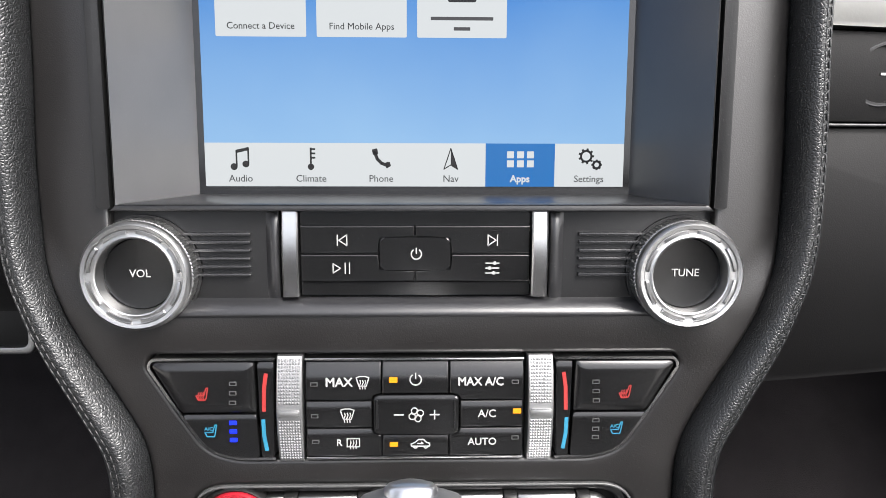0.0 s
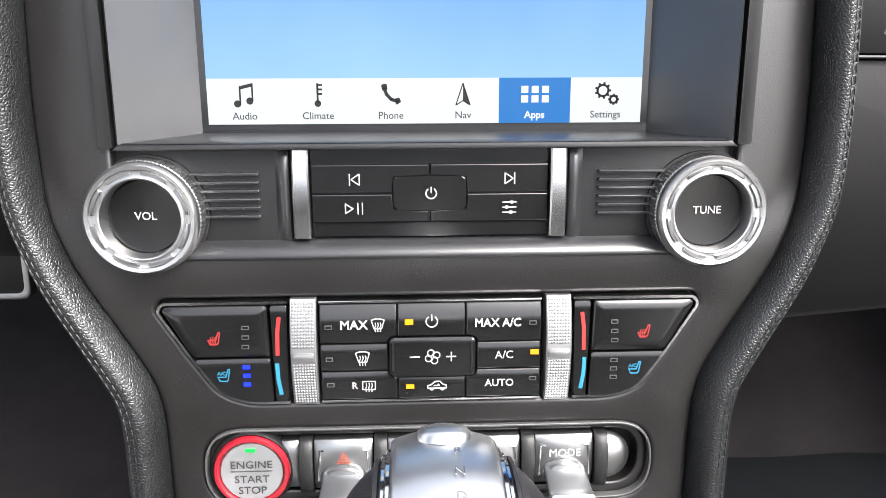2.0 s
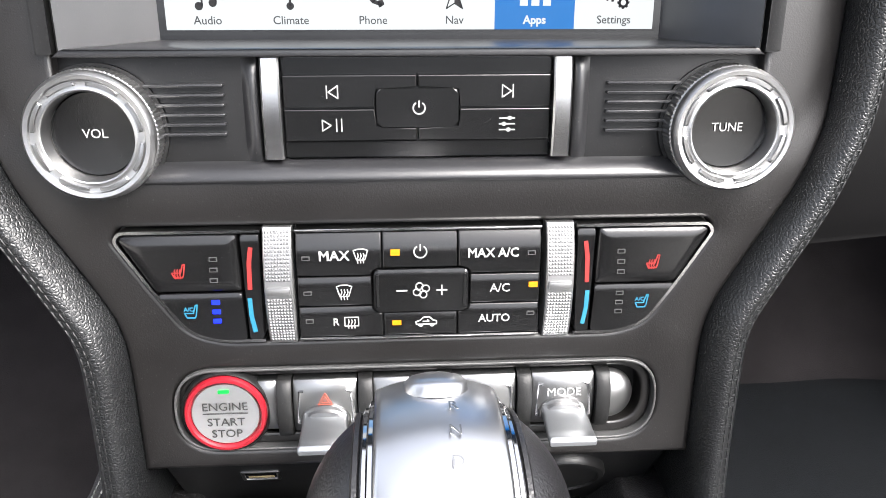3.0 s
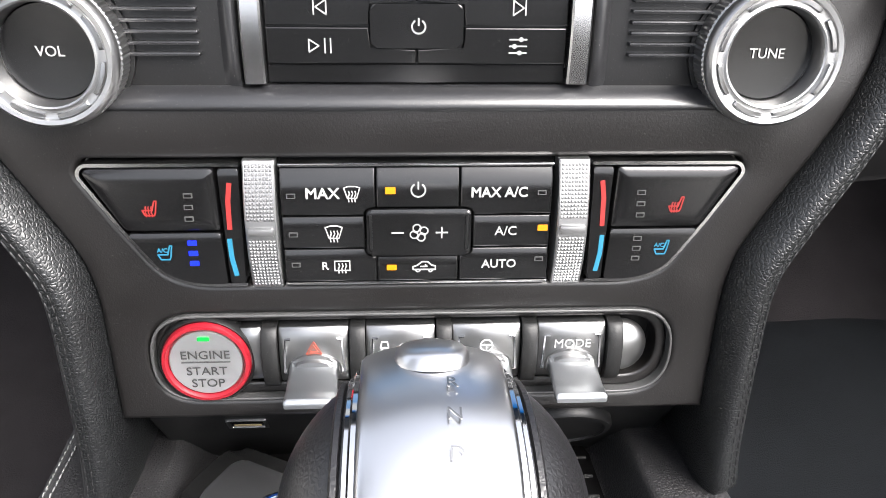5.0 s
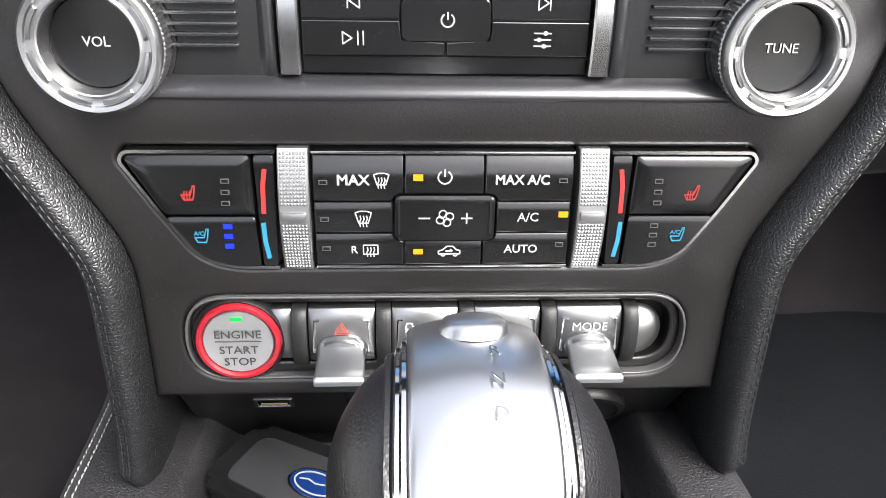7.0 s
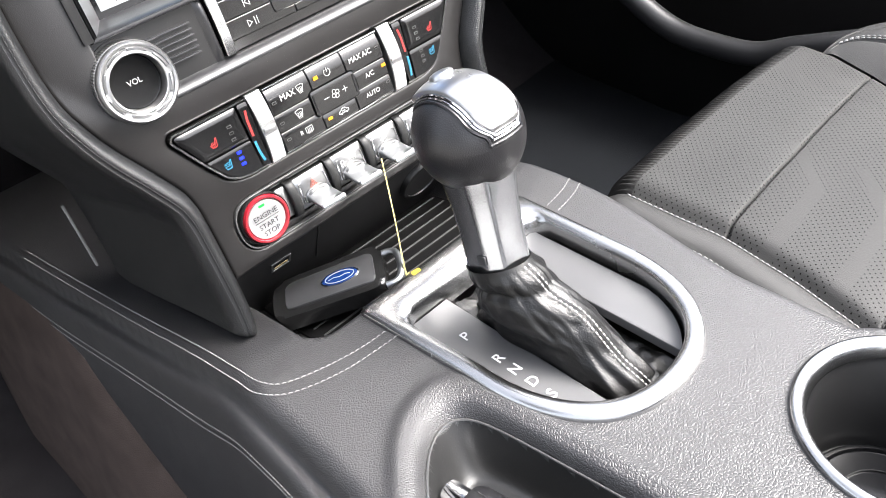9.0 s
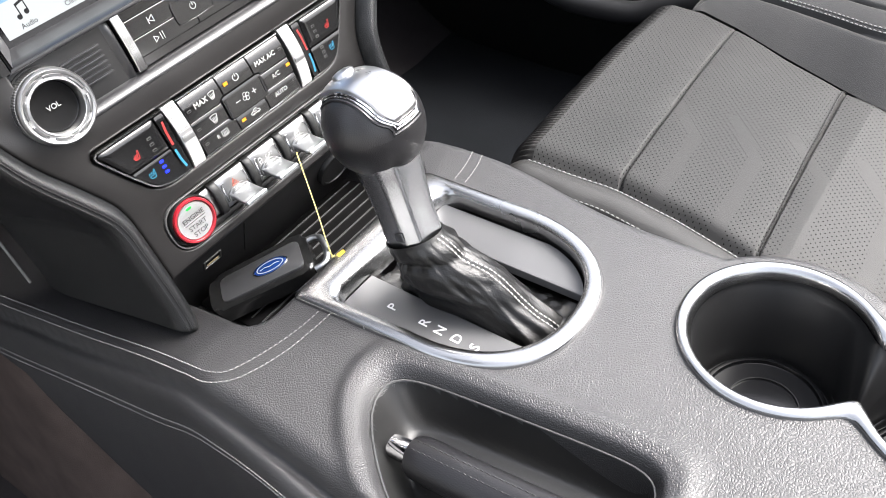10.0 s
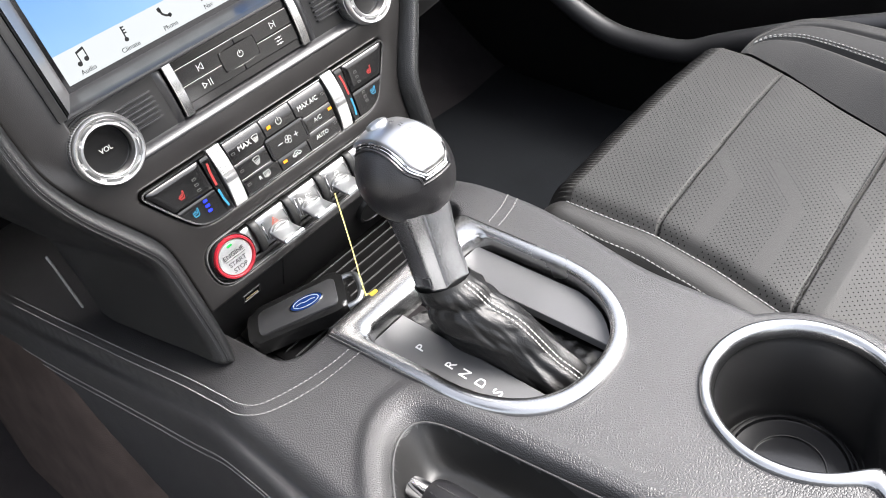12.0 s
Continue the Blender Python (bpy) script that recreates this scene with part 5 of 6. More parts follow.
# thin liner edge of the hand brake recess
rim = []
for i in range(140):
    a = 2 * math.pi * i / 140
    ux, uy = math.cos(a), math.sin(a)
    lo_s, hi_s = 0.0, 0.14
    for _ in range(24):
        mid = (lo_s + hi_s) / 2
        if brake_recess(-0.094 + ux * mid, 0.07 + uy * mid) > -0.0005:
            lo_s = mid
        else:
            hi_s = mid
    rim.append((-0.094 + ux * lo_s, 0.07 + uy * lo_s))
rim3 = [Vector((x, y, console_top(x, y) + 0.0017)) for x, y in rim]
# Its pale tone stands for the glint along the liner's edge.
part("recess_edge", tube(rim3 + [rim3[0]], 0.0007, 6), "edge_highlight", console, "thin liner edge of the hand brake recess")
liner = sheet(lambda u, v: (u, v, console_top(u, v) + 0.0007), [-0.142 + 0.0018 * i for i in range(48)], [-0.002 + 0.0018 * i for i in range(84)], lambda u, v: brake_recess(u, v) < -0.0005)
part_mesh("recess_liner", liner, "liner", console, "smooth black recess liner", 75)

# ---- shifter surround ----
surround = thing("shifter_surround", (RING_CX, 0.15, 0.32), "satin silver D-shaped surround of the gear selector", "shifter surround")
outer = ring_outline(0.0676, 0.236, 0.0660, 0.004)
inn = ring_outline(0.0568, 0.2125, 0.0772, 0.013)
rings = []
for o, i in zip(outer, inn):
    ring = []
    for f, h in ((-0.02, -0.003), (0.0, 0.0008), (0.06, 0.0030), (0.2, 0.0044), (0.5, 0.0050), (0.8, 0.0044), (0.94, 0.0030), (1.0, 0.0), (1.0, -0.013)):
        ring.append(deck(o[0] + (i[0] - o[0]) * f, o[1] + (i[1] - o[1]) * f, h))
    rings.append(ring)
part("ring", loft(rings, False, False, loop=True), "ring_silver", surround, "satin silver ring", 60)


def slot_plate(x0, x1):
    def half(x):
        u = min(0.999, abs(x - RING_CX) / 0.0555)
        return 0.150 - 0.0705 * (1 - u ** (2 / 0.85)) ** 0.45
    n = 14
    back = [(x0 + (x1 - x0) * i / n, half(x0 + (x1 - x0) * i / n)) for i in range(n + 1)]
    return prism(back + [(x1, 0.2115), (x0, 0.2115)], -0.014, -0.0075, deck, 0.0006)


letter_plate = part("letter_plate", slot_plate(-0.0455, -0.0165), "plate_grey", surround, "dark grey plate with gear letters")
part("side_plate", slot_plate(0.0345, 0.0640), "plate_grey", surround, "dark grey plate")
for ch, y in (("P", 0.1805), ("R", 0.1550), ("N", 0.1430), ("D", 0.1305), ("S", 0.1175)):
    lettering(ch, -0.0315, y, 0.0064, deck, -0.0072, "gear_letter", "letter_white", letter_plate, bold=0.00005)
def skirt(u, v):
    h = -0.019 + 0.005 * noise.noise(Vector((u * 60, v * 45, 3))) + 0.0016 * noise.noise(Vector((u * 190, v * 150, 8)))
    return deck(u, v, h + 0.004 * smoothstep(0.18, 0.20, v))


part_mesh("boot_skirt", sheet(skirt, [-0.0175 + 0.00105 * i for i in range(51)], [0.080 + 0.0013 * i for i in range(102)], lambda u, v: math.hypot((u - RING_CX) / 0.056, (0.150 - v) / 0.0705) > 0.985 and v < 0.15), "boot", surround, "creased black leather lining of the slot", 75)
part("well", prism(ring_outline(0.0575, 0.214, 0.078, 0.013), -0.07, -0.03, deck), "rubber", surround, "dark well under the boot")

# ---- gear selector ----
BALL = Vector((-0.0006, 0.1660, 0.4445))
FOOT = Vector((-0.011, 0.1575, 0.372))
sel = thing("gear_selector", (0, 0.155, 0.318), "gear selector with black leather knob, silver cap and leather boot", "gear selector")


def axis_pose(a, b):
    z = (b - a).normalized()
    x = Vector((1, 0, 0))
    x = (x - z * x.dot(z)).normalized()
    m = Matrix((x, z.cross(x), z)).transposed().to_4x4()
    m.translation = a
    return m


mS = axis_pose(FOOT, BALL)
rings = []
for h, rx, ry in ((-0.006, 0.0142, 0.0142), (0.0, 0.0148, 0.0150), (0.003, 0.0150, 0.0151), (0.020, 0.0149, 0.0149), (0.036, 0.0156, 0.0157), (0.046, 0.0166, 0.0168), (0.056, 0.0178, 0.0180)):
    rings.append([mS @ Vector((u * rx, v * ry, h)) for u, v in rounded([(-1, -0.55), (-0.62, -1), (0.62, -1), (1, -0.55), (1, 0.55), (0.62, 1), (-0.62, 1), (-1, 0.55)], 0.14, 3)])
part("shaft", loft(rings), "shaft", sel, "satin silver faceted shaft", 30)
part("shaft_notch", prism(box(-0.003, 0.003, 0.0075, 0.0123, 0.0006), 0.0, 0.0008, lambda u, v, d: mS @ Vector((-0.0151 - d, u - 0.006, v)), 0.0003), "key_grey", sel, "small dark release notch")
R0 = Vector((0.0285, 0.0295, 0.0300))


def ball(theta, phi, k=1.0, add=0.0):
    """A place on the knob: theta sideways, phi in the fore-and-aft plane (0 rear, 90 top)."""
    t, p = radians(theta), radians(phi)
    d = Vector((math.sin(t), -math.cos(t) * math.cos(p), math.cos(t) * math.sin(p)))
    squash = 1.0 - 0.07 * max(0.0, d.z) ** 3
    return BALL + Vector((d.x * R0.x, d.y * R0.y, d.z * R0.z * squash)) * k + d * add


me = sheet(lambda a, b: ball(a, b), [-90 + 5 * i for i in range(37)], [7.5 * i for i in range(49)])
part_mesh("knob", me, "knob_leather", sel, "black leather ball", 60)


def cap_half(phi):
    f = (phi - 13) / (148 - 13)
    base = 26.5 - 1.0 * f
    return base * (1 - max(0.0, (0.20 - f) / 0.20) ** 2.4 * 0.48) * (1 - max(0.0, (f - 0.8) / 0.2) ** 2.2 * 0.35)


def cap_grid(u, v):
    phi = 13 + (148 - 13) * v
    edge = min(1.0, min((1 - abs(u)) * 9, v * 22, (1 - v) * 14))
    return ball(u * cap_half(phi), phi, 1.0, -0.0006 + (0.0032 + 0.0012 * smoothstep(0.5, 1.0, v)) * math.sqrt(max(0.0, edge * (2 - edge))))


cu = [-1 + i / 16 for i in range(33)]
part_mesh("cap", sheet(cap_grid, cu, [i / 40 for i in range(41)]), "cap_silver", sel, "satin silver cap", 60)
border = [(-1, v / 30) for v in range(31)] + [(-1 + i / 8, 1) for i in range(17)] + [(1, 1 - v / 30) for v in range(31)] + [(1 - i / 8, 0) for i in range(17)]


def border_line(grow, add, r):
    pts = []
    for u, v in border:
        phi = 13 - grow + (148 - 13 + 2 * grow) * v
        th = cap_half(min(148, max(13, phi))) * u + (grow if u > 0 else -grow) * abs(u)
        pts.append(ball(th, phi, 1.0, add))
    return tube(pts, r, 6)


part("cap_bead", border_line(1.0, 0.0009, 0.0008), "chrome", sel, "chrome bead round the cap")
part("cap_bead", border_line(4.2, 0.0004, 0.0007), "chrome", sel, "chrome bead round the cap")
part("leather_welt", border_line(8.5, 0.0002, 0.0009), "knob_leather", sel, "raised leather welt")
dm = Matrix.Translation(ball(0, 106, 1.0, 0.0030)) @ (ball(0, 106, 2.0) - BALL).to_track_quat("Z", "Y").to_matrix().to_4x4()
part("cap_button", lathe([(0.0068, -0.0012), (0.0066, 0.0006), (0.0056, 0.0016), (0.0030, 0.0023), (0.0, 0.0025)], dm, 32, caps=False), "cap_silver", sel, "shallow round button on the cap")

for i, ch in enumerate("PRNDS"):
    lettering(ch, 5.0, 100.0 - 13.0 * i, 4.4, lambda u, v, d: ball(u, v, 1.0, 0.0034 + 0.0008 * smoothstep(80, 140, v) + d), 0.0, "cap_letter", "silver", sel, wide=1.0)

boot_rings = []
n = 128
for j in range(45):
    f = j / 44
    c = FOOT.lerp(Vector((0.0040, 0.1475, 0.0)), f ** 0.9)
    z = 0.3755 + (0.314 - 0.3755) * f ** 0.92
    ring = []
    for i in range(n):
        a = 2 * math.pi * i / n
        ca, sa = math.cos(a), math.sin(a)
        p = 1.0 - 0.35 * f
        cuff = smoothstep(0.10, 1.0, f)
        swell = 0.0012 * math.exp(-((f - 0.10) / 0.05) ** 2) - (0.0010 + 0.0018 * max(0.0, -ca)) * math.exp(-((f - 0.21) / 0.035) ** 2)
        hx = 0.0176 + 0.0026 * cuff ** 0.9 + swell
        hy = 0.0176 + (0.034 * f ** 1.6 if sa > 0 else 0.045 * f ** 1.15) + swell
        x = hx * math.copysign(abs(ca) ** p, ca)
        y = hy * math.copysign(abs(sa) ** p, sa)
        mid = math.sin(math.pi * min(1.0, f * 1.02)) ** 0.8
        warp = noise.noise(Vector((ca * 1.7, sa * 1.7, f * 2.0)))
        # drapes that run down from the shaft, sharp creases between them, a small pouch on the letter side
        crease = 1 - 2.2 * abs(noise.noise(Vector((ca * 2.8 + 3, sa * 2.8, f * 3.4))))
        fine = 1 - 2.4 * abs(noise.noise(Vector((ca * 6.0, sa * 6.0 + 5, f * 9.0 + warp))))
        push = 0.0005 * mid * math.sin(7 * a + 5 * warp) + 0.0016 * mid * crease + 0.0008 * mid * fine
        push += 0.0030 * math.exp(-((f - 0.36) / 0.13) ** 2) * max(0.0, -ca - 0.1) ** 1.3
        push -= 0.0040 * math.exp(-((f - 0.70) / 0.12) ** 2) * max(0.0, -ca) ** 0.8
        push += 0.0005 * math.sin(a * 18 + 4 * warp) * math.exp(-((f - 0.10) / 0.12) ** 2)
        push += 0.0018 * math.sin(11 * a + 3 * warp) * smoothstep(0.68, 0.95, f)
        push *= smoothstep(0.0, 0.16, f)
        sag = 0.004 * math.exp(-((f - 0.45) / 0.16) ** 2) * max(0.0, -ca) + 0.0035 * mid * max(0.0, -sa) ** 6 * math.sin(f * 10)
        k = 1 + push / max(0.012, math.hypot(x, y))
        ring.append((c.x + x * k, c.y + y * k, z + (SLOPE * f - 0.12 * (1 - f)) * y - 0.14 * (1 - f) ** 2 * x - sag + 0.0012 * mid * noise.noise(Vector((x * 110, y * 110, 7 + f * 3)))))
    boot_rings.append(ring)
boot = part("boot", loft(boot_rings, True, False), "boot", sel, "creased black leather boot", 80)
for side in (-0.0017, 0.0017):
    line = [Vector(r[97]) + (Vector(r[100]) - Vector(r[94])).normalized() * side + Vector((0, -0.0008, 0.0010)) for r in boot_rings[1:]]
    part("boot_stitching", stitches(line, 0.0024, 0.0008, 0.00046), "thread_pale", boot, "grey stitching", 40, "stuff")

# ---- cup holders ----
cups = thing("cup_holder", (CUP[0][0], -0.06, 0.22), "twin cup holder with satin silver rim and black wells", "cup holder")


def cup_outline(r, n=144):
    pts = []
    for i in range(n):
        a = 2 * math.pi * i / n
        lo_s, hi_s = 0.0, 0.2
        for _ in range(22):
            mid = (lo_s + hi_s) / 2
            if cup_field(CUP[0][0] + mid * math.cos(a), -0.07 + mid * math.sin(a)) < r:
                lo_s = mid
            else:
                hi_s = mid
        pts.append((CUP[0][0] + lo_s * math.cos(a), -0.07 + lo_s * math.sin(a)))
    return pts


rings = []
for o, i in zip(cup_outline(CUP_R + 0.0005), cup_outline(CUP_R - 0.0070)):
    rings.append([deck(o[0] + (i[0] - o[0]) * f, o[1] + (i[1] - o[1]) * f, h) for f, h in ((0, -0.004), (0.0, 0.0012), (0.15, 0.0030), (0.45, 0.0038), (0.75, 0.0026), (0.95, -0.0005), (1.0, -0.006))])
part("rim", loft(rings, False, False, loop=True), "ring_silver", cups, "satin silver rim", 60)
def down(u, v, d):
    """As deck(), but square to the sloping top."""
    return (u + 0.08 * d, v - SLOPE * d, BASE + SLOPE * v + d)


rings = []
for h, g in ((-0.004, 0.0), (-0.010, 0.001), (-0.012, 0.0025), (-0.060, 0.0065), (-0.064, 0.0085)):
    rings.append([down(x, y, h) for x, y in cup_outline(CUP_R - 0.0066 - g)])
part("well", loft(rings, True, False), "plastic_smooth", cups, "deep black well", 50)
part("well_floor", prism(cup_outline(CUP_R - 0.014), -0.068, -0.0635, down), "plastic_smooth", cups)
for cx, cy in CUP:
    mc = Matrix.Translation(down(cx, cy, -0.0635)) @ Matrix.Rotation(math.atan(SLOPE), 4, "X")
    part("base_ring", lathe([(0.0365, 0.0), (0.0365, 0.004), (0.0352, 0.005), (0.0335, 0.005), (0.0325, 0.003), (0.0, 0.003)], mc, 48), "gloss", cups, "raised ring in the base")
    part("base_ring", lathe([(0.021, 0.003), (0.0208, 0.0042), (0.0202, 0.0042), (0.0200, 0.003)], mc, 40, caps=False), "plastic_smooth", cups, "fine ring in the base")

# ---- hand brake ----
brake = thing("hand_brake_lever", (-0.1, 0.03, 0.285), "black leather hand brake lever with a chrome button", "hand brake")
A, B = Vector((-0.1035, 0.110, 0.3035)), Vector((-0.096, -0.115, 0.292))
mB = axis_pose(A, B)
prof = [(0.0086, 0.000), (0.0112, 0.0008), (0.0122, 0.004), (0.0126, 0.012), (0.0122, 0.04), (0.0124, 0.08), (0.0136, 0.13), (0.0140, 0.18), (0.0135, 0.225)]
part("grip", lathe(prof, mB, 36), "knob_leather", brake, "black leather grip")
for du in (-0.0028, 0.0028):
    part("grip_stitching", stitches([mB @ Vector((du, -math.sqrt(r * r - du * du) - 0.0001, h)) if (mB @ Vector((0, -0.01, 0))).z > (mB @ Vector((0, 0.01, 0))).z else mB @ Vector((du, math.sqrt(r * r - du * du) + 0.0001, h)) for r, h in prof[2:]], 0.0028, 0.0010, 0.00028), "thread_dark", brake, "dark seam stitching", 40, "stuff")
mP = axis_pose(A, A + (A - B))
part("button", lathe([(0.0068, -0.002), (0.0068, 0.0146), (0.0066, 0.0152), (0.0060, 0.0155), (0.0, 0.0156)], mP, 32), "chrome", brake, "polished chrome release button")
part("lever_foot", tube([B, B + Vector((0, -0.04, -0.01))], 0.011, 16), "plastic_smooth", brake)

# ---- pocket ahead of the selector ----
apron = thing("pocket_apron", (0, 0.315, 0.34), "black apron under the fascia with a data port and socket", "trim panel")


def apron_at(u, v, d):
    """v from the top of the apron down to the floor of the pocket."""
    return (u, 0.2945 + 0.6 * v - 0.8 * d, 0.383 - 0.8 * v - 0.6 * d)


part("panel", prism(box(-0.1015, 0.1015, 0.0, 0.080, 0.002), -0.01, 0.0, apron_at, 0.001), "plastic_smooth", apron)
port = part("data_port", plate(box(-0.0742, -0.0584, 0.0222, 0.0322, 0.0008), [box(-0.0728, -0.0598, 0.0234, 0.0310, 0.0004)], -0.004, 0.0006, apron_at, 0.0002), "silver", apron, "rectangular data port with a metal shell")
part("cavity", prism(box(-0.0732, -0.0594, 0.0234, 0.0310, 0.0004), -0.004, 0.0002, apron_at), "gloss", port, "black opening")
part("tongue", prism(box(-0.0716, -0.0610, 0.0280, 0.0296, 0.0002), -0.004, 0.0004, apron_at), "contact", port, "brass-coloured contact tongue")
part("panel_joint", prism(box(-0.0365, -0.0360, 0.002, 0.05, 0.0001), 0.0, 0.0005, apron_at), "gloss", apron)
an = (Vector(apron_at(0, 0, 1)) - Vector(apron_at(0, 0, 0))).to_track_quat("Z", "Y").to_matrix().to_4x4()
mk = Matrix.Translation(apron_at(0.060, 0.034, 0.0)) @ an
socket = part("socket_cap", lathe([(0.0195, -0.002), (0.0195, 0.003), (0.0185, 0.0042), (0.0165, 0.0045), (0.0160, 0.0036), (0.010, 0.0040), (0.0, 0.0041)], mk, 40), "plastic_smooth", apron, "round black socket cover")
mat_thing = thing("pocket_mat", (0.0, 0.28, 0.322), "black ribbed rubber mat in the pocket", "mat")
part("base", prism(rounded([(-0.082, 0.2475), (0.078, 0.2475), (0.078, 0.345), (-0.082, 0.345)], 0.012), 0.3215, 0.3238, lambda u, v, d: (u, v, d), 0.0006), "shade_black", mat_thing)
for i in range(7):
    y = 0.2555 + 0.0125 * i
    part("rib", prism(box(-0.076, 0.076, y - 0.0005, y + 0.0005, 0.0003), 0.3236, 0.3247, lambda u, v, d: (u, v, d), 0.0002), "edge_highlight", mat_thing)

# ---- car key with its loop and the yellow strap ----
key = thing("car_key", (-0.048, 0.272, 0.325), "black car key fob with a blue oval badge", "car key")
kx = (Vector((-0.020, 0.2480, 0.3450)) - Vector((-0.084, 0.2930, 0.3400))).normalized()
kn = Vector((0.02, -0.22, 0.97))
kn = (kn - kx * kn.dot(kx)).normalized()
mK = Matrix((kx, kn.cross(kx), kn)).transposed().to_4x4()
mK.translation = Vector((-0.0490, 0.2800, 0.3415))


def keyp(u, v, d):
    return mK @ Vector((u, v, d))


fob = rounded([(-0.040, -0.018), (0.026, -0.0205), (0.033, -0.017), (0.033, 0.017), (0.026, 0.0205), (-0.040, 0.018), (-0.043, 0.009), (-0.043, -0.009)], 0.006, 5)
bmk = prism(fob, -0.0070, 0.0045, keyp, 0.0035, 4)
part("shell", bmk, "key_black", key, "black shell")
part("plate", prism(rounded([(-0.034, -0.0120), (0.027, -0.0140), (0.027, 0.0140), (-0.034, 0.0120)], 0.005, 5), 0.003, 0.0056, keyp, 0.001), "key_grey", key, "dark grey satin plate")
part("badge_rim", prism(disc(0.004, 0.0, 0.0068, 40, 1.95), 0.005, 0.0062, keyp, 0.0003), "chrome", key, "thin chrome oval rim")
part("badge", prism(disc(0.004, 0.0, 0.0061, 40, 1.98), 0.006, 0.0065, keyp, 0.0002), "key_blue", key, "blue oval badge")
part("badge_mark", strokes([[(-0.0035, -0.0004), (0.0, 0.0006), (0.004, -0.0002), (0.008, 0.0008), (0.0110, 0.0)], [(0.004 + 0.0098 * math.cos(0.2 * q), 0.0047 * math.sin(0.2 * q)) for q in range(33)]], 0.0006, keyp, 0.0065, 0.0067), "white_ink", key, "plain pale mark", 0)
loop_pts = [keyp(u, v, -0.001) for u, v in ((0.032, 0.0155), (0.038, 0.0150), (0.042, 0.011), (0.0435, 0.0), (0.042, -0.011), (0.038, -0.0150), (0.032, -0.0155))]
part("loop", tube(spline(loop_pts, 5), 0.0026, 10), "paddle", key, "pale satin key loop")
strap = thing("yellow_strap", (-0.018, 0.246, 0.335), "thin yellow plastic strap hanging from a toggle to the key", "strap")
line = spline([(0.0070, 0.2690, 0.4060), (0.0020, 0.2645, 0.3900), (-0.0060, 0.2570, 0.3680), (-0.0130, 0.2510, 0.3500), (-0.0165, 0.2475, 0.3395), (-0.0150, 0.2470, 0.3385)], 6)
side = Vector((math.sin(radians(36)), math.cos(radians(36)), 0)) * 0.0018
flat = Vector((side.y, -side.x, 0)).normalized() * 0.0004
part("band", loft([[Vector(p) - side - flat, Vector(p) + side - flat, Vector(p) + side + flat, Vector(p) - side + flat] for p in line]), "yellow", strap, "", 30)
part("tail", prism(rounded([(-0.0225, 0.2292), (-0.0165, 0.2280), (-0.0152, 0.2322), (-0.0214, 0.2332)], 0.0010), 0.0040, 0.0046, deck), "amber", strap, "loose amber-yellow end", 30)


# ---- passenger seat ----
seat = thing("passenger_seat", (0.4, 0.0, 0.02), "charcoal perforated leather passenger seat with grey stitching", "car seat")


def cushion_z(x, y):
    z = 0.257 + 0.30 * (y - 0.157)
    z -= 0.30 * 0.5 * max(0.0, 0.02 - y) * 1.0
    z += 0.004 * math.sin(min(1.0, max(0.0, (x - 0.2) / 0.3)) * math.pi)
    return z


SEAM_Y = (0.1495, 0.032, -0.095)


def seat_left(y):
    return float(np.interp(y, [-0.4, 0.0, 0.05, 0.102, 0.158, 0.19, 0.24], [0.14, 0.173, 0.1855, 0.197, 0.2035, 0.2005, 0.197]))


def seat_right(y):
    return float(np.interp(y, [-0.4, 0.04, 0.0588, 0.1116, 0.1673, 0.2084, 0.24], [0.315, 0.427, 0.4346, 0.4570, 0.4845, 0.4995, 0.5005]))


def cushion(u, v):
    """u across the seat, 0 to 1; v along it: below 0 it rolls over the front edge."""
    if v >= 0:
        y = 0.236 - v
        x = seat_left(y) + (seat_right(y) - seat_left(y)) * u
        z = cushion_z(x, y)
        for s in (q + 0.036 * x for q in SEAM_Y):
            z -= 0.0036 * math.exp(-((y - s) / 0.0012) ** 2)
            z -= (0.0008 + 0.0005 * noise.noise(Vector((x * 90, s * 9, 1)))) * math.exp(-((y - s) / 0.012) ** 2)
        for e in (u * 0.29, (1 - u) * 0.29):
            z -= 0.012 * math.exp(-(e / 0.010) ** 2)
        z += 0.0016 * noise.noise(Vector((x * 14, y * 14, 3)))
        return Vector((x, y, z))
    p = cushion(u, 0.0)
    a = min(-v / 0.055, 1.0) * math.radians(100)
    extra = max(0.0, -v - 0.055)
    r = 0.034
    rib = 0.0017 * math.sin(p.x / 0.0040 * 2 * math.pi) * smoothstep(0.001, 0.014, -v)
    return Vector((p.x, p.y + (r + rib) * math.sin(a) - extra * 0.17, p.z - r + (r + rib) * math.cos(a) - extra * 0.98))


def cushion_panel(name, v0, v1, n, label):
    us = [i / 60 for i in range(61)]
    vs = [v0 + (v1 - v0) * i / n for i in range(n + 1)]
    return part_mesh(name, sheet(cushion, us, vs), "seat_perforated", seat, label, 75)


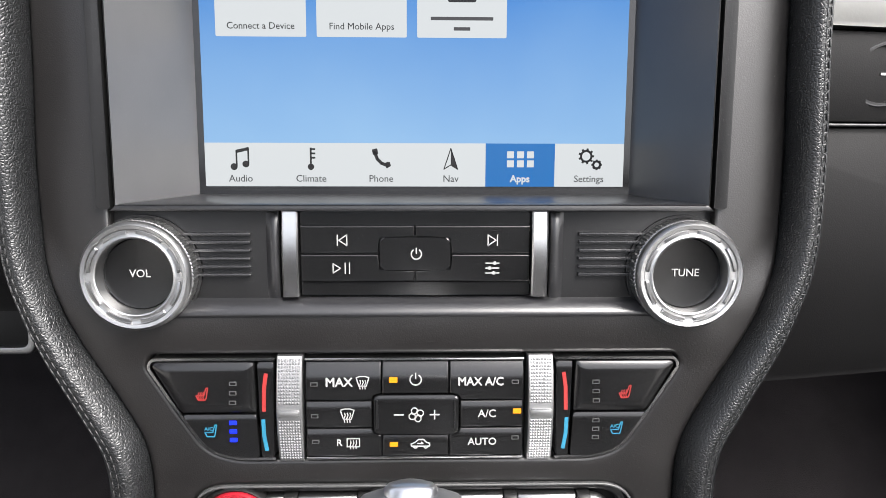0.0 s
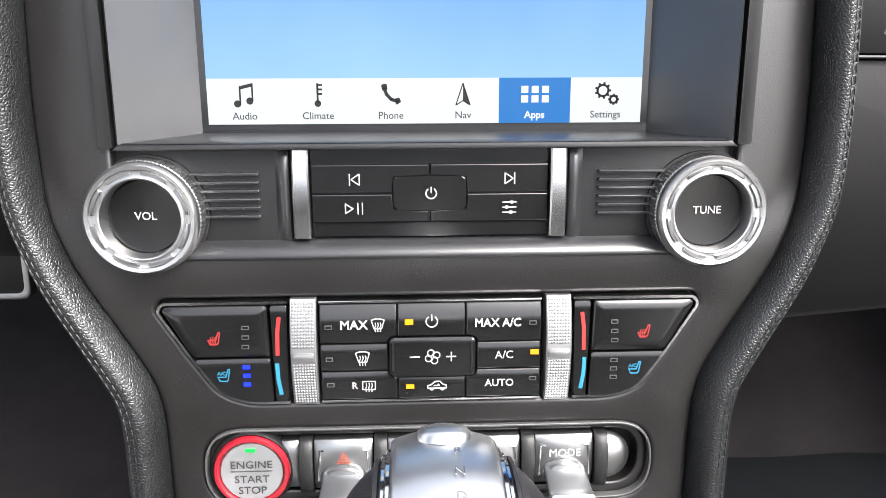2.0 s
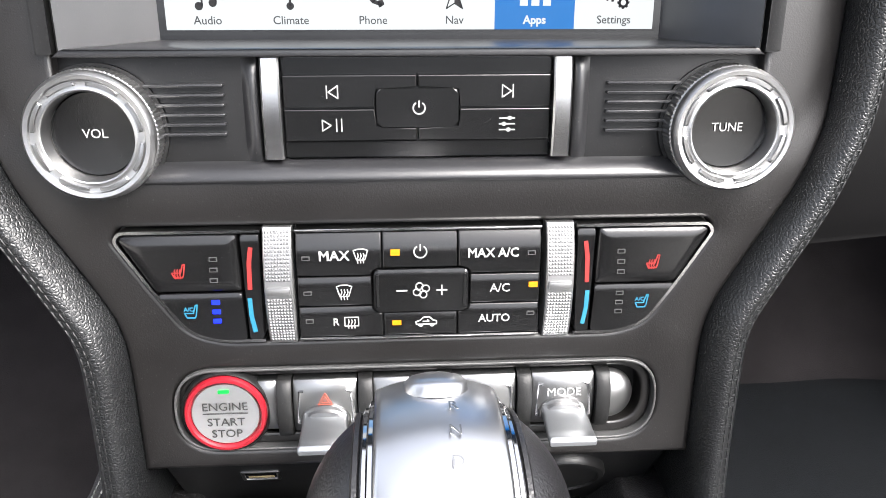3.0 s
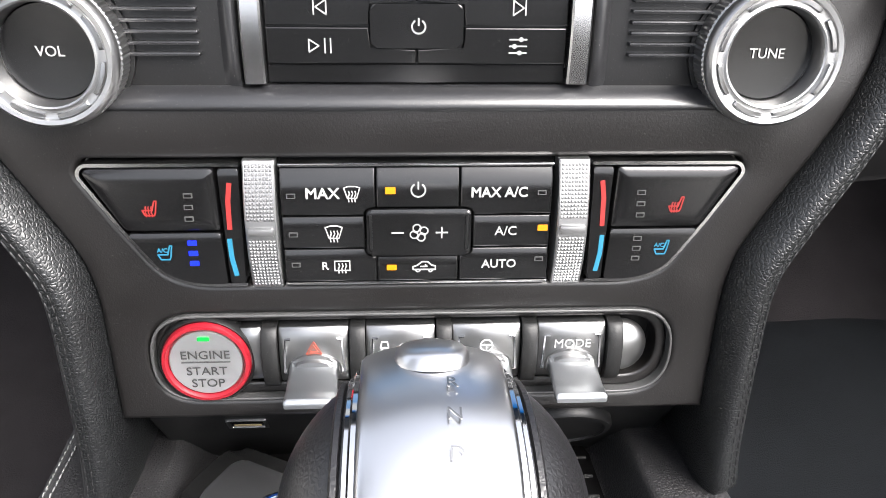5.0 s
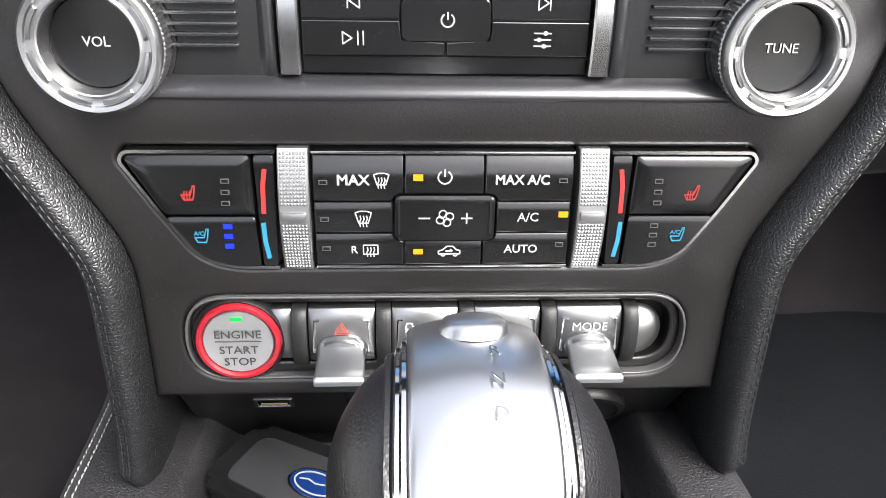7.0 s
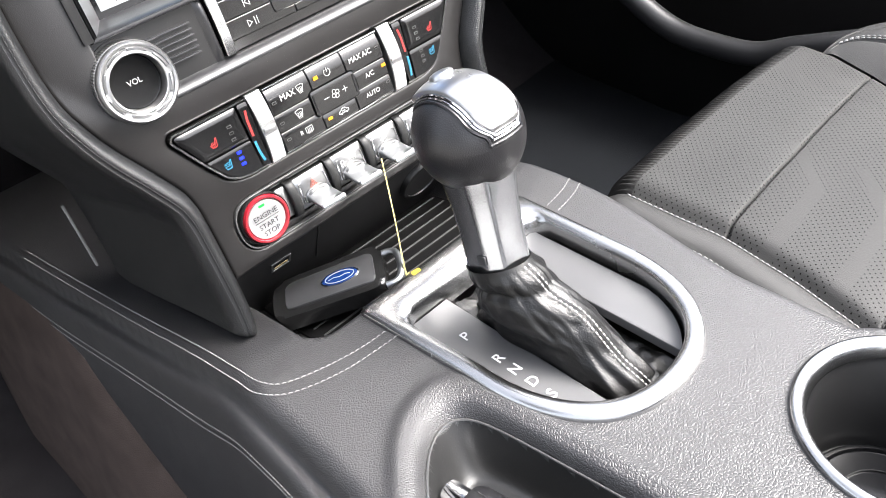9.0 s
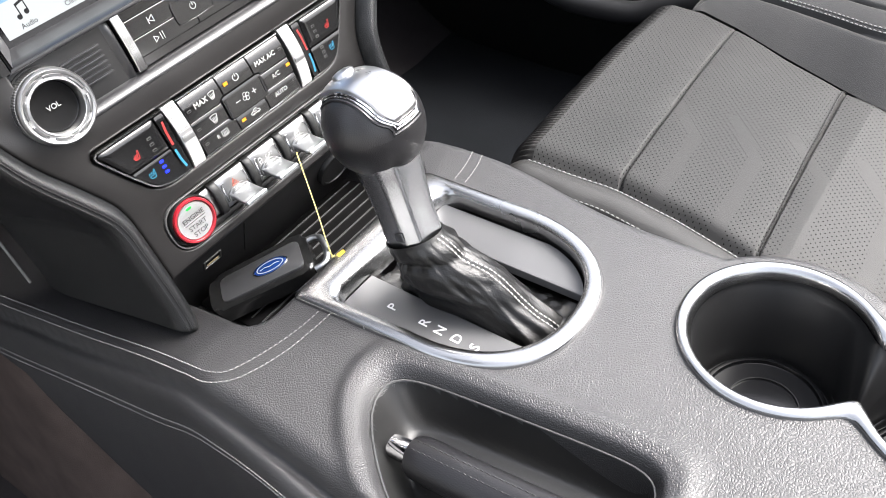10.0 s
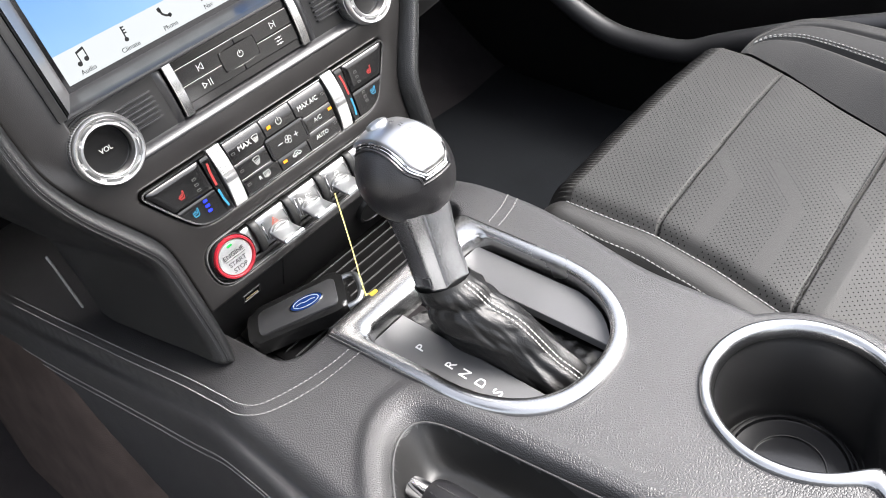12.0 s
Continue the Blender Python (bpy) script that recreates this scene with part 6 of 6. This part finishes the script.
def perforated():
    m = material("perforated_seat_leather", (0.0128, 0.0126, 0.0122), 0.60, spec=0.32, cells=0.2, cell_scale=700, crease=0.25, grain=0.12, grain_scale=60, vary=0.3, vary_scale=18)
    n, l = m.node_tree.nodes, m.node_tree.links
    b = n["Principled BSDF"]
    geo = n.new("ShaderNodeNewGeometry")
    sep = n.new("ShaderNodeSeparateXYZ")
    l.new(geo.outputs["Position"], sep.inputs["Vector"])

    def math_node(op, a, bb=None):
        q = n.new("ShaderNodeMath")
        q.operation = op
        for k, val in enumerate((a, bb)):
            if val is None:
                continue
            if isinstance(val, (int, float)):
                q.inputs[k].default_value = val
            else:
                l.new(val, q.inputs[k])
        return q.outputs["Value"]
    P = 2 * math.pi / 0.0052
    dots = math_node("MULTIPLY", math_node("COSINE", math_node("MULTIPLY", sep.outputs["X"], P)), math_node("COSINE", math_node("MULTIPLY", sep.outputs["Y"], P)))
    hole = math_node("GREATER_THAN", dots, 0.80)
    # plain chevron bands without holes
    near = math_node("MULTIPLY", math_node("MINIMUM", sep.outputs["X"], 0.29), 0.05)
    far = math_node("MULTIPLY", math_node("PINGPONG", math_node("MAXIMUM", math_node("SUBTRACT", sep.outputs["X"], 0.29), 0.0), 0.05), 0.9)
    run = math_node("SUBTRACT", math_node("SUBTRACT", math_node("SUBTRACT", sep.outputs["Y"], near), far), 0.170)
    band = math_node("PINGPONG", run, 0.027)
    plain = math_node("MAXIMUM", math_node("GREATER_THAN", band, 0.0060), math_node("GREATER_THAN", sep.outputs["X"], 0.335))
    plain = math_node("MAXIMUM", plain, math_node("GREATER_THAN", run, 0.030))
    hole = math_node("MULTIPLY", hole, plain)
    old = b.inputs["Base Color"].links[0].from_socket
    mix = n.new("ShaderNodeMix")
    mix.data_type = "RGBA"
    mix.inputs["B"].default_value = (0.005, 0.005, 0.005, 1)
    l.new(hole, mix.inputs["Factor"])
    l.new(old, mix.inputs["A"])
    l.new(mix.outputs["Result"], b.inputs["Base Color"])
    sp = math_node("MULTIPLY", math_node("SUBTRACT", 1.0, hole), 0.32)
    l.new(sp, b.inputs["Specular IOR Level"])
    return m


M["seat_perforated"] = perforated()
front = part_mesh("front_roll", sheet(cushion, [i / 540 for i in range(541)], [-0.20, -0.15, -0.11] + [-0.08 + 0.004 * i for i in range(21)]), "seat", seat, "ribbed front roll", 75)
cushion_panel("front_panel", 0.0, 0.071, 120, "perforated leather panel")
cushion_panel("middle_panel", 0.071, 0.194, 220, "perforated leather panel")
cushion_panel("rear_panel", 0.194, 0.321, 220, "perforated leather panel")
cushion_panel("back_panel", 0.321, 0.47, 80, "perforated leather panel")


def side_bolster(u, v):
    """The rolled side next to the console: u from the cushion outward, v along the seat."""
    if v < 0:
        p = side_bolster(u, 0.0)
        a, r = min(-v / 0.05, 1.0) * math.radians(100), 0.028
        return Vector((p.x, p.y + r * math.sin(a), p.z - r * (1 - math.cos(a)) - max(0.0, -v - 0.05)))
    y = 0.236 - v
    x0 = seat_left(y) + 0.002
    a = math.pi * 0.62 * u
    w = 0.030 + 0.006 * smoothstep(0.0, 0.06, v)
    z0 = cushion_z(x0, y) - 0.006
    down = max(0.0, u - 0.6) / 0.4
    return Vector((x0 - w * math.sin(a), y, z0 + 0.008 * math.sin(min(a * 1.8, math.pi)) - 0.030 * (1 - math.cos(a)) - 0.15 * down * down))


part_mesh("inner_bolster", sheet(side_bolster, [i / 24 for i in range(25)], [-0.2, -0.12] + [-0.06 + 0.005 * i for i in range(12)] + [i * 0.01 for i in range(56)]), "seat", seat, "smooth leather side bolster", 75)
part("stitching", stitches([side_bolster(0.03, 0.012 * i) + Vector((0, 0, 0.0006)) for i in range(46)], 0.0036, 0.0012, 0.0006), "thread", seat, "grey stitching", 40, "stuff")
part("stitching", stitches([side_bolster(0.42, 0.012 * i) + Vector((-0.0004, 0, 0.0006)) for i in range(46)], 0.0036, 0.0012, 0.0006), "thread", seat, "grey stitching", 40, "stuff")
for s in SEAM_Y[:2]:
    pts = [cushion(u / 20, 0.236 - s - 0.036 * (0.19 + 0.29 * u / 20) - 0.0002) + Vector((0, 0, 0.0014)) for u in range(21)]
    part("seam_stitching", stitches(pts, 0.003, 0.001, 0.0006), "thread_dark", seat, "dark seam stitching", 40, "stuff")


def outer_bolster(u, v):
    """The raised outer side: u from the cushion outward, v along it from its rounded front end."""
    y = 0.213 - v
    q = min(1.0, max(0.0, (0.155 - v) / 0.155))
    full = math.sqrt(max(0.0, 1 - q ** 2.4))
    x0 = seat_right(y) - 0.004
    rise = (0.030 + 0.05 * smoothstep(0.05, 0.4, v)) * full
    z = cushion_z(x0, y) - 0.006 + rise * math.sin(min(1.0, u / 0.72) * math.pi / 2) - 0.22 * max(0.0, u - 0.80) ** 1.5 * 3
    z -= 0.004 * full * math.exp(-((u - 0.40) / 0.02) ** 2) + 0.004 * full * math.exp(-((u - 0.66) / 0.02) ** 2)
    return Vector((x0 + 0.128 * full * u, y + 0.012 * u * (1 - full), z))


part_mesh("outer_bolster", sheet(outer_bolster, [i / 80 for i in range(81)], [0.155 * (i / 30) ** 2 for i in range(30)] + [0.155 + i * 0.01 for i in range(42)]), "seat", seat, "raised leather side bolster", 75)
for u in (0.43, 0.46, 0.84):
    part("stitching", stitches([outer_bolster(u, 0.004 + 0.009 * i) + Vector((0, 0, 0.0006)) for i in range(58)], 0.0036, 0.0012, 0.0006), "thread", seat, "grey stitching", 40, "stuff")
part("base", prism(rounded([(0.20, -0.28), (0.55, -0.28), (0.55, 0.22), (0.22, 0.22)], 0.03), -0.12, 0.14, lambda u, v, d: (u, v, d), 0.01), "rubber", seat, "dark seat base")
seat.matrix_basis = seat.matrix_basis @ Matrix.Translation((0, 0.0075, 0))
